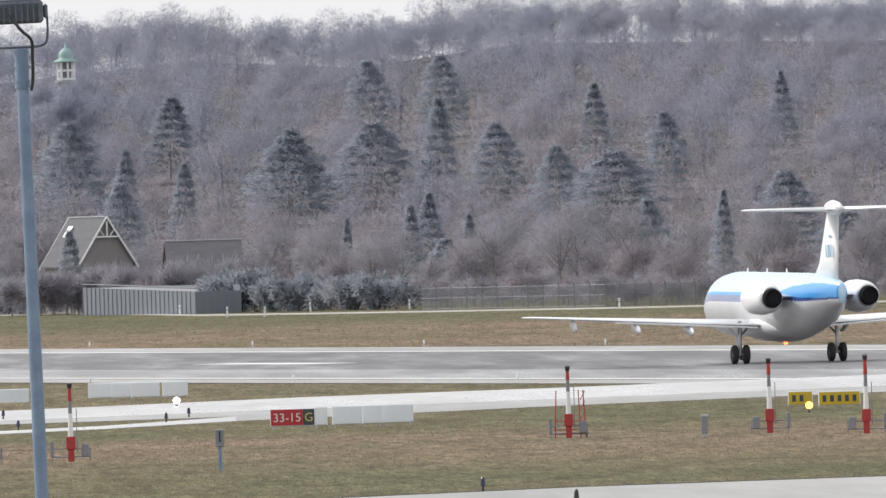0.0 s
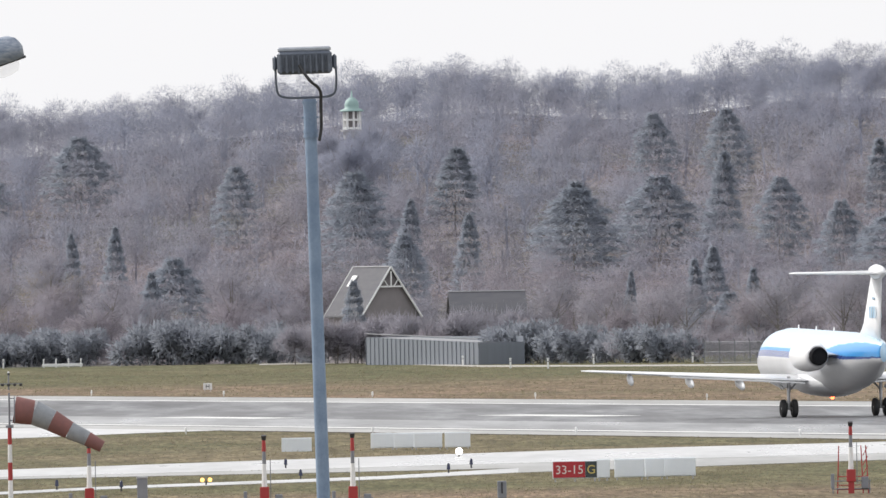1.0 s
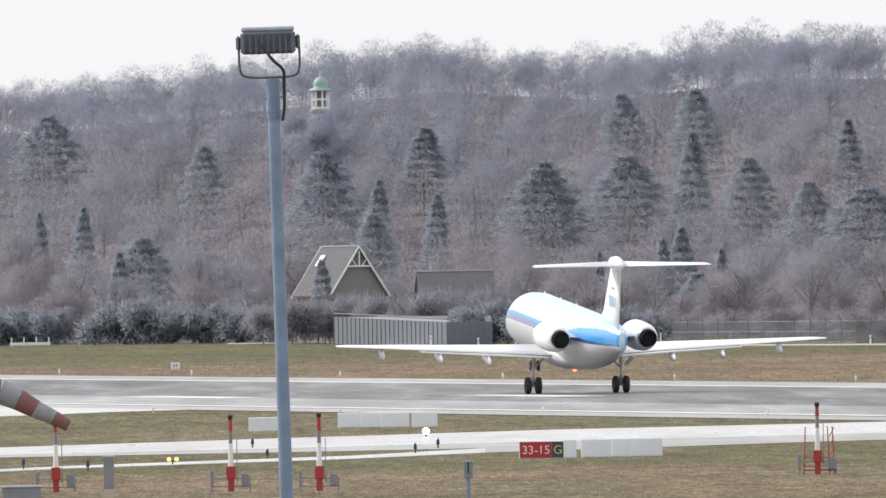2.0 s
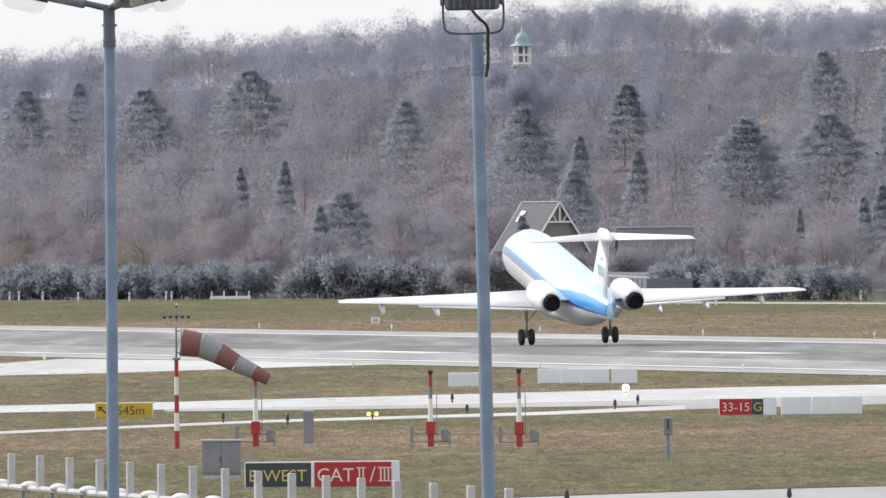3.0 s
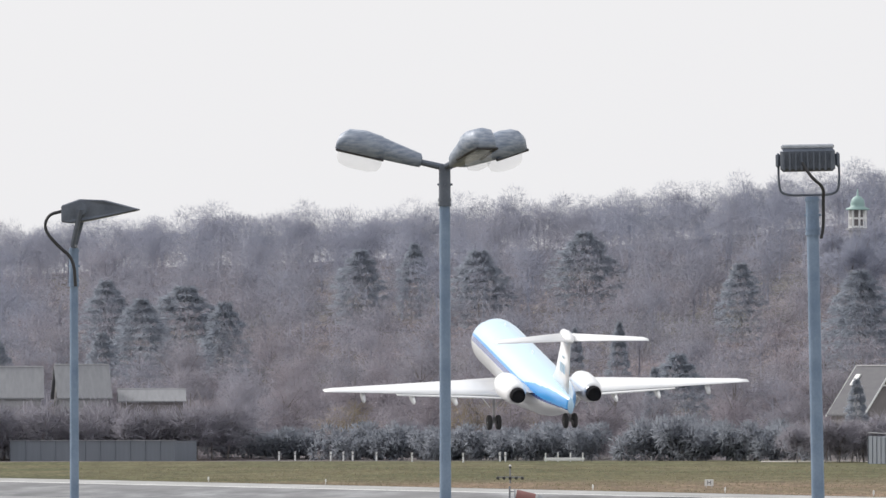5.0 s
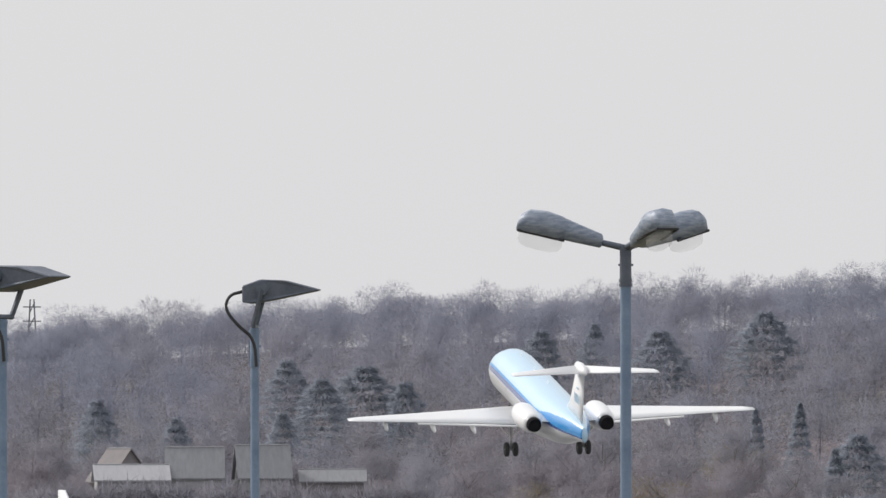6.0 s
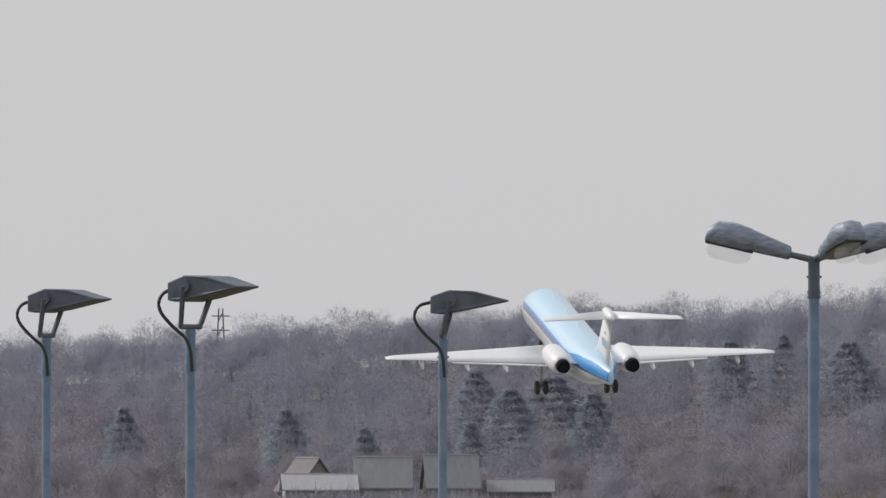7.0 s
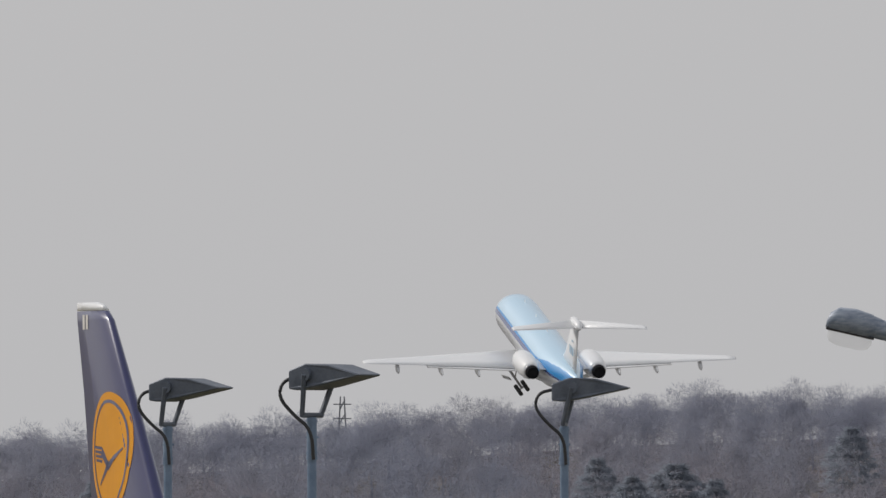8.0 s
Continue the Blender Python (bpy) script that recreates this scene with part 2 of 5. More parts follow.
def paving(name, base, dark, rough, streak):
    """Old asphalt or concrete: damp smooth patches shine at a flat angle, the rest is dull."""
    m = material(name, base, dark, scale=0.05, fine=0.6, rough=0.5, object_space=False, stretch=(1, 0.1, 1))
    t = m.node_tree
    p = t.nodes["Principled BSDF"]
    geo, mp, n, r = t.nodes.new("ShaderNodeNewGeometry"), t.nodes.new("ShaderNodeMapping"), t.nodes.new("ShaderNodeTexNoise"), t.nodes.new("ShaderNodeMapRange")
    mp.inputs["Rotation"].default_value = (0, 0, radians(-9.4))
    mp.inputs["Scale"].default_value = (1, streak, 1)
    n.inputs["Scale"].default_value, n.inputs["Detail"].default_value = 0.22, 9
    n.inputs["Roughness"].default_value = 0.62
    t.links.new(geo.outputs["Position"], mp.inputs[0])
    t.links.new(mp.outputs[0], n.inputs["Vector"])
    r.inputs["From Min"].default_value, r.inputs["From Max"].default_value = 0.38, 0.66
    r.inputs["To Min"].default_value, r.inputs["To Max"].default_value = rough
    t.links.new(n.outputs[0], r.inputs["Value"])
    t.links.new(r.outputs[0], p.inputs["Roughness"])
    return m


M["asphalt"] = paving("runway_asphalt", (0.085, 0.085, 0.09), (0.16, 0.16, 0.162), (0.66, 0.30), 0.05)
M["concrete"] = paving("taxiway_concrete", (0.26, 0.26, 0.25), (0.36, 0.355, 0.34), (0.6, 0.3), 0.06)
M["gravel"] = material("pale_gravel", (0.42, 0.40, 0.37), (0.34, 0.32, 0.29), scale=0.5, rough=0.9, object_space=False)


def slab(name, poly, z, mat, label, category="pavement", level=0.0):
    """A paved surface with a low edge."""
    bm = B()
    top = [bm.verts.new((x, y, level + z)) for x, y in poly]
    low = [bm.verts.new((x, y, level - 0.1)) for x, y in poly]
    bm.faces.new(top)
    for k in range(len(poly)):
        bm.faces.new((top[k], low[k], low[(k + 1) % len(poly)], top[(k + 1) % len(poly)]))
    bmesh.ops.recalc_face_normals(bm, faces=bm.faces[:])
    return tagged(part(name, bm, mat), label, category, kind="structure")


RUNWAY_TURN = radians(11.8)
RW = Vector((-math.sin(RUNWAY_TURN), math.cos(RUNWAY_TURN)))
RN = Vector((math.cos(RUNWAY_TURN), math.sin(RUNWAY_TURN)))


def on_runway(a, n):
    """A point a metres along the runway's way and n metres across."""
    v = (RW * a + RN * n) * 1.071
    return v.x, v.y


def strip(a0, a1, n0, n1):
    return [on_runway(a0, n0), on_runway(a0, n1), on_runway(a1, n1), on_runway(a1, n0)]


# smooth concrete whose base colour is raised to carry the sky's glare
M["glare"] = paving("concrete_with_sky_glare", (0.34, 0.34, 0.34), (0.56, 0.56, 0.555), (0.5, 0.2), 0.06)
M["line"] = material("white_line_paint", (0.72, 0.72, 0.70), (0.6, 0.6, 0.58), scale=0.4, rough=0.5, object_space=False)
# paler lane along the runway's near side
M["pale_lane"] = paving("pale_runway_lane", (0.145, 0.145, 0.148), (0.28, 0.28, 0.28), (0.5, 0.22), 0.05)
slab("runway", strip(-200, 3200, 250, 303), 0.02, M["asphalt"], "grey asphalt runway with damp shiny streaks", "runway", level=DIP)
slab("runway_shoulder", strip(-200, 3200, 245, 250), 0.018, M["concrete"], "pale concrete shoulder along the runway", "pavement", level=DIP)
slab("runway_shoulder", strip(-200, 3200, 303, 311), 0.018, M["concrete"], "pale concrete shoulder along the runway", "pavement", level=DIP)
slab("runway_lane", strip(-200, 3200, 253.5, 266), 0.023, M["pale_lane"], "pale lane of the runway with wet patches", "runway", level=DIP)
for n0, n1 in ((251.2, 252.6), (300.4, 302.0)):
    slab("runway_edge_line", strip(-200, 3200, n0, n1), 0.026, M["line"], "white painted edge line on the runway", "runway marking", level=DIP)
for a, n in ((1297, 266.5), (1262, 277)):
    slab("runway_marking", strip(a - 14, a + 14, n - 1.3, n + 1.3), 0.027, M["line"], "white painted block on the runway", "runway marking", level=DIP)
slab("taxiway", [(-60, 930), (-24, 971), (-12.5, 991), (-1.6, 1017), (11.7, 1046), (22.8, 1058), (40, 1085), (70, 1125), (70, 1060), (40, 1022), (21, 994), (5, 975), (-2.6, 965), (-11.8, 955), (-22.8, 940), (-60, 890)],
     0.022, M["glare"], "smooth concrete taxiway, white sky glare painted into it", "taxiway")
slab("taxiway_side", [(-12, 954), (-2.6, 964.5), (5, 974.5), (21, 993.5), (40, 1021.5), (70, 1059), (70, 1010), (35, 985), (20.7, 961), (14.8, 948), (7.9, 934), (8.1, 955), (2.5, 951), (-2.6, 949), (-11.8, 945)],
     0.02, M["concrete"], "grey concrete side of the taxiway", "taxiway")
slab("service_road", [(-60, 740), (-19.7, 854), (-7.7, 903), (2.7, 928.6), (8.1, 955), (7.9, 934), (2.7, 915), (-7.5, 893), (-19.7, 844), (-60, 725)], 0.02, M["glare"], "narrow service road across the grass, sky glare painted pale", "road")
slab("exit_taxiway", [(-62, 1146), (-31.7, 1269), (-22.8, 1382), (-3.2, 1309), (-8.4, 1296), (-18.7, 1255), (-31.4, 1232), (-62, 1120)], 0.017, M["glare"], "concrete exit taxiway joining the runway, sky glare painted pale", "taxiway", level=DIP)
slab("apron_taxiway", [(-6, 640), (0.4, 653), (6, 666), (15, 679), (24, 684), (60, 710), (60, 590), (-6, 575)], 0.02, M["concrete"], "pale concrete taxiway in front of the grass", "taxiway")
# shade of the step beside the taxiway, put in as a dark strip
M["soil"] = material("dark_edge_tone", (0.045, 0.04, 0.035), (0.07, 0.06, 0.05), scale=0.6, rough=0.9, object_space=False, spec=0.1)
far_side = [(-6, 640), (0.4, 653), (6, 666), (15, 679), (24, 684), (60, 710)]
slab("soil_edge", far_side + [(x, y + 3.2) for x, y in far_side[::-1]], 0.012, M["soil"], "dark strip for the shaded step along the taxiway", "soil")
# narrow dark strips along both sides of the runway
slab("soil_edge", strip(-200, 3200, 311.1, 311.9), 0.012, M["soil"], "narrow dark strip along the runway", "soil", level=DIP)
slab("soil_edge", strip(-200, 3200, 244.2, 244.9), 0.012, M["soil"], "narrow dark strip along the runway", "soil", level=DIP)
slab("perimeter_road", [(x * 1.065, y * 1.065) for x, y in ((-4, 2092), (4, 2100), (14, 1968), (21.7, 1938), (30, 1912), (48, 1868), (80, 1830), (80, 1855), (48, 1893), (30, 1940), (21.7, 1966), (14, 1996), (4, 2128), (-4, 2120))], 0.03, M["gravel"], "pale gravel track along the fence", "road", level=DIP)



# ---- woods ----
def tri_object(name, V, idx, mats, slots=None):
    """A mesh object from arrays of corners and triangles."""
    me = bpy.data.meshes.new(name)
    me.vertices.add(len(V))
    me.vertices.foreach_set("co", np.asarray(V, dtype=np.float32).ravel())
    me.loops.add(len(idx) * 3)
    me.loops.foreach_set("vertex_index", np.asarray(idx, dtype=np.int32).ravel())
    me.polygons.add(len(idx))
    me.polygons.foreach_set("loop_start", np.arange(0, len(idx) * 3, 3, dtype=np.int32))
    for mm in mats:
        me.materials.append(mm)
    if slots is not None:
        me.polygons.foreach_set("material_index", np.asarray(slots, dtype=np.int32))
    me.update(calc_edges=True)
    me.validate()
    return me


def soft_normals(me, N):
    """Lets twigs and needles take the light of the rounded clump that they belong to."""
    N = np.asarray(N, dtype=np.float32)
    at = me.attributes.new("custom_normal", "FLOAT_VECTOR", "POINT")
    at.data.foreach_set("vector", (N / np.maximum(np.linalg.norm(N, axis=1, keepdims=True), 1e-6)).ravel())
    return me


def unit(a):
    return a / np.maximum(np.linalg.norm(a, axis=1, keepdims=True), 1e-6)


def slivers(rng, base, way, length, width):
    """One thin triangle a twig: base points, directions, lengths, widths."""
    side = unit(np.cross(way, rng.normal(size=way.shape))) * width[:, None] / 2
    V = np.stack([base - side, base + side, base + way * length[:, None]], 1).reshape(-1, 3)
    return V, np.arange(len(V)).reshape(-1, 3)


def limbs_of(rng, h, w, n=7, sides=4):
    """Trunk and limbs as tapered bars."""
    bars = [((0, 0, 0), (rng.normal() * 0.2, rng.normal() * 0.2, h * 0.62), h * 0.017, h * 0.006)]
    for k in range(n):
        a, z = rng.uniform(0, 6.28), h * rng.uniform(0.25, 0.55)
        r, up = w * rng.uniform(0.25, 0.45), h * rng.uniform(0.18, 0.38)
        bars.append(((0, 0, z), (r * math.cos(a), r * math.sin(a), z + up), h * 0.008, h * 0.002))
    V, T = [], []
    for p, q, r0, r1 in bars:
        i = len(V)
        for c, r in ((p, r0), (q, r1)):
            for k in range(sides):
                V.append((c[0] + r * math.cos(k * 6.283 / sides), c[1] + r * math.sin(k * 6.283 / sides), c[2]))
        for k in range(sides):
            j = (k + 1) % sides
            T += [(i + k, i + j, i + sides + j), (i + k, i + sides + j, i + sides + k)]
    return np.array(V, float), np.array(T)


def bare_crown(rng, h, w, n=900, low=0.62, slim=1.0):
    """Twigs of a leafless tree, in rounded clumps round the limb ends."""
    k = 16
    d = unit(rng.normal(size=(k, 3)))
    c = d * np.sqrt(rng.uniform(0.15, 1, (k, 1))) * (w * 0.36, w * 0.36, h * 0.27) + (0, 0, h * low)
    pick = rng.integers(0, k, n)
    off = unit(rng.normal(size=(n, 3))) * rng.uniform(0.2, 1, (n, 1)) ** 0.5
    base = c[pick] + off * (w * 0.17, w * 0.17, h * 0.105)
    base[:, 2] = np.maximum(base[:, 2], 0.05)
    way = unit(off * 1.1 + rng.normal(size=(n, 3)) * 0.6 + (0, 0, 0.25))
    N = unit(off * 0.7 + unit(base - np.array((0, 0, h * 0.45))) * 0.6 + (0, 0, 0.9))
    return *slivers(rng, base, way, rng.uniform(0.35, 0.95, n) * (0.5 + 0.5 * slim), rng.uniform(0.03, 0.06, n) * slim), np.repeat(N, 3, 0)


def conifer_crown(rng, h, w, n=1300, pine=False):
    """Needle sprays in drooping tiers, uneven in outline."""
    t = rng.uniform(0.02, 1, n) ** (0.8 if not pine else 0.7)
    tiers = 9
    t = np.where(rng.uniform(size=n) < 0.6, np.round(t * tiers) / tiers + rng.normal(size=n) * 0.018, t)
    lobes = rng.uniform(0.5 if pine else 0.6, 1.2, (24, 12))
    a = rng.uniform(0, 6.283, n)
    lobe = lobes[np.clip((t * 24).astype(int), 0, 23), (a / 6.2832 * 12).astype(int) % 12]
    prof = np.clip(1.02 - t, 0.02, 1) ** 0.7 if not pine else np.clip(np.sin(np.clip(t, 0, 1) * 2.25 + 0.7), 0.12, 1)
    r = w / 2 * prof * lobe * rng.uniform(0.5, 1, n) ** 0.4
    base = np.stack([r * np.cos(a), r * np.sin(a), t * h], 1)
    way = unit(np.stack([np.cos(a), np.sin(a), rng.normal(size=n) * 0.35 - 0.15], 1) + rng.normal(size=(n, 3)) * 0.35)
    N = unit(np.stack([np.cos(a) * 0.7, np.sin(a) * 0.7, np.full(n, 0.8)], 1) + rng.normal(size=(n, 3)) * 0.12)
    return *slivers(rng, base, way, rng.uniform(0.4, 0.85, n), rng.uniform(0.07, 0.13, n)), np.repeat(N, 3, 0)


def bush_crown(rng, h, w, n=1100):
    """Leaf sprays of a dense evergreen bush, in lumps."""
    k = 14
    c = np.stack([rng.uniform(-0.4, 0.4, k) * w, rng.uniform(-0.3, 0.3, k) * w, h * rng.uniform(0.25, 0.68, k)], 1)
    pick = rng.integers(0, k, n)
    d = unit(rng.normal(size=(n, 3)))
    base = c[pick] + d * np.array((w * 0.15, w * 0.15, h * 0.27)) * rng.uniform(0.6, 1.05, (n, 1))
    base[:, 2] = np.maximum(base[:, 2], 0.05)
    N = unit(d * 0.7 + (0, 0, 0.8))
    return *slivers(rng, base, unit(d + rng.normal(size=(n, 3)) * 0.5), rng.uniform(0.2, 0.45, n), rng.uniform(0.07, 0.15, n)), np.repeat(N, 3, 0)


def tree_proto(name, label, category, crown, crown_mat, h, w, seed, trunk=True, **kw):
    """A tree with its trunk and crown; the first one stays where it is built."""
    rng = np.random.default_rng(seed)
    top = thing(name, label, category)
    if trunk:
        V, T = limbs_of(rng, h * (1 if crown is bare_crown else 0.6), w, 7 if crown is bare_crown else 0)
        new("trunk", tri_object("trunk", V, T, [M["bark"]])).parent = top
    V, T, N = crown(rng, h, w, **kw)
    c = new("crown", soft_normals(tri_object("crown", V, T, [crown_mat]), N))
    c.parent = top
    return top


def plant(protos, spots, seed, group):
    """Sets copies of the prototypes (tree, height, width) on the land, each to its height and, where given, width; the prototypes take the first spots."""
    rng = random.Random(seed)
    for i, (x, y, h, *wide) in enumerate(spots):
        src, size, *width = protos[i % len(protos)]
        m = pose(x, y, land(x, y) - 0.05, rng.uniform(-2, 2), rng.uniform(-2, 2), rng.uniform(0, 360))
        k = h / size
        across = wide[0] / width[0] if wide and width else k
        ob = src if i < len(protos) else copy_thing(src, m)
        ob.matrix_basis = m @ Matrix.Diagonal((across * rng.uniform(0.9, 1.12), across * rng.uniform(0.9, 1.12), k, 1))
        tagged(ob, group=group)


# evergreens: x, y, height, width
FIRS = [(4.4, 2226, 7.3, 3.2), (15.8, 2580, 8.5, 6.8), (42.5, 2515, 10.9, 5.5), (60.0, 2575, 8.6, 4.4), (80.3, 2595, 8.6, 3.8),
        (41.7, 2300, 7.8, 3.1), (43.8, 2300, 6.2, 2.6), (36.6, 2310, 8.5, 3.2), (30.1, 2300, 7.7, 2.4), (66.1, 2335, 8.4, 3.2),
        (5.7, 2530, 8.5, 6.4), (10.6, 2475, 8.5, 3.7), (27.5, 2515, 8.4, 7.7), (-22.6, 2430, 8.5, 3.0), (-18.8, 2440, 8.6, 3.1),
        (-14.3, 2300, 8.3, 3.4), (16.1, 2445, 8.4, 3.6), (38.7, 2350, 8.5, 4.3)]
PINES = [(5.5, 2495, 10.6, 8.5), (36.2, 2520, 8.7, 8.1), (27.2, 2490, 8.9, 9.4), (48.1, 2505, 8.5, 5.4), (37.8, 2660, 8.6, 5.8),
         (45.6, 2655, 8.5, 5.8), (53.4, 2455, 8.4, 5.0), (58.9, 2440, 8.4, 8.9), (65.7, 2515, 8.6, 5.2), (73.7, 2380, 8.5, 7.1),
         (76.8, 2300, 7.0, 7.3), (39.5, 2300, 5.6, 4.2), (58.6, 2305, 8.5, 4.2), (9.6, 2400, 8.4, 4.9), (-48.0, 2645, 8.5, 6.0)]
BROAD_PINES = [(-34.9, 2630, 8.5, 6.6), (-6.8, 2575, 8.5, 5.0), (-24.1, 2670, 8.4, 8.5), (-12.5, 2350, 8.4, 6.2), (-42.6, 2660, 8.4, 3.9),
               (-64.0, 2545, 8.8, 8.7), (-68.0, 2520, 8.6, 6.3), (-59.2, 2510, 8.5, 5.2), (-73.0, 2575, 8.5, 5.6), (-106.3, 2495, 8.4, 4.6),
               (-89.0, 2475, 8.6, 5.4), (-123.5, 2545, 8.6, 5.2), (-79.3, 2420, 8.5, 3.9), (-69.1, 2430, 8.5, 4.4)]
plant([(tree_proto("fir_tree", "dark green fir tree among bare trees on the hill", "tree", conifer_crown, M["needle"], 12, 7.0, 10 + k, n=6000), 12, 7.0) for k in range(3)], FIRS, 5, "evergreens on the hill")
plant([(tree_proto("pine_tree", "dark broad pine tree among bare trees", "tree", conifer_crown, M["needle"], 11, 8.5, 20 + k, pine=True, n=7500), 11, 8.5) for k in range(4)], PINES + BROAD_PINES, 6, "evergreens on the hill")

# the airfield's far edge, where hedges and shrubs begin
EDGE = [(-160, 2340), (-70, 2320), (-32, 2280), (0, 2245), (16, 2150), (48, 2065), (130, 2020)]


def edge(x):
    return float(np.interp(x, [p[0] for p in EDGE], [p[1] for p in EDGE]))


CLEAR = [(-1, 19, 2300), (-88, -56, 2345)]


def open_ground(x, y):
    return not any(a < x < b and y < c for a, b, c in CLEAR)


rw = random.Random(11)
front = [(x + rw.uniform(-1.2, 1.2), edge(x) + rw.uniform(30, 150), rw.uniform(6.0, 9.5)) for x in np.arange(-150, 112, 2.0)]
front = [p for p in front if open_ground(p[0], p[1])]
low = [(x + rw.uniform(-1, 1), edge(x) + rw.uniform(8, 50), rw.uniform(2.6, 4.6)) for x in np.arange(-150, 112, 1.7)]
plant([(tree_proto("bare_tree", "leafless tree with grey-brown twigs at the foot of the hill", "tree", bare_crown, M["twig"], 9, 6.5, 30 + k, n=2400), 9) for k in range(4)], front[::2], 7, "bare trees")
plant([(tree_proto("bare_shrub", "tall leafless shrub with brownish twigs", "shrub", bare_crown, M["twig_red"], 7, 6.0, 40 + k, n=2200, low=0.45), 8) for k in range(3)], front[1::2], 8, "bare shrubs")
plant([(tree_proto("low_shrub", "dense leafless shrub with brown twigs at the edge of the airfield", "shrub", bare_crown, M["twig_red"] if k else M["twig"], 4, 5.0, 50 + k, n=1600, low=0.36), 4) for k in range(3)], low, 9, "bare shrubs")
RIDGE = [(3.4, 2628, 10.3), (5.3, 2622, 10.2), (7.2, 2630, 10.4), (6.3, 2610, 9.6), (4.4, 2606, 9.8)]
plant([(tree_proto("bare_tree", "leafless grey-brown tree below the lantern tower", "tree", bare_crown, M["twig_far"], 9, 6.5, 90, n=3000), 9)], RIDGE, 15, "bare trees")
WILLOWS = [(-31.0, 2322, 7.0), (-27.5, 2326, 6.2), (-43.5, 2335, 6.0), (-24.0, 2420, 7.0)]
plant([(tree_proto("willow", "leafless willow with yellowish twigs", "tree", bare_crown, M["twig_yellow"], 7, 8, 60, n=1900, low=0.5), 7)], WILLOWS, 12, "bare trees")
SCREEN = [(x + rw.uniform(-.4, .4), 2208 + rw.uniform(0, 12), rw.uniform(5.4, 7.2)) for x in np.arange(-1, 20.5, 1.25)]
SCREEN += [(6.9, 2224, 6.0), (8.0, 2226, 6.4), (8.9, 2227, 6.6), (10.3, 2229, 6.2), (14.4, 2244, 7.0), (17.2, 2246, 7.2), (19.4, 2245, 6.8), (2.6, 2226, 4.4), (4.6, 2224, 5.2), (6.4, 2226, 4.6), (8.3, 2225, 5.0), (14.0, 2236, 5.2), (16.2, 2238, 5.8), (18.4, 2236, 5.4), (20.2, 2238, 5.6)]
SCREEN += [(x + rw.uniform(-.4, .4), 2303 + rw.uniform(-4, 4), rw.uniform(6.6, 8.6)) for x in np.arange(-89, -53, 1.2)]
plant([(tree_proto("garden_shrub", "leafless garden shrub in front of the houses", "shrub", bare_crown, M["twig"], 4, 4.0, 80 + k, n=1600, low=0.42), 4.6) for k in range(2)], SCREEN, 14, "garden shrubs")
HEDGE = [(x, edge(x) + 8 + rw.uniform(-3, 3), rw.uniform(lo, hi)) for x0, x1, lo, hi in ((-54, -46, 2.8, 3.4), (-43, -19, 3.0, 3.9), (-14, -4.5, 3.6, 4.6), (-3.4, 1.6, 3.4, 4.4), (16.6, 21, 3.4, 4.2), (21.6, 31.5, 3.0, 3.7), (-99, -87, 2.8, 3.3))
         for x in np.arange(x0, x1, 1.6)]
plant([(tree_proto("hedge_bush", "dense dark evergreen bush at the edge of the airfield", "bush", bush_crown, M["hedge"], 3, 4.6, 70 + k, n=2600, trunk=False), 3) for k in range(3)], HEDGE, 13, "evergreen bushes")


def hides_evergreen(px, py, top):
    """Whether a tree there, with its top at that height, would stand in front of an evergreen's crown."""
    for ex, ey, eh, ew in FIRS + PINES + BROAD_PINES:
        if py < ey + 4 and abs(px / py - ex / ey) * ey < ew * 0.36 + 0.8 and (top - EYE_Z) / py > (land(ex, ey) + eh * 0.58 - EYE_Z) / ey:
            return True
    return False


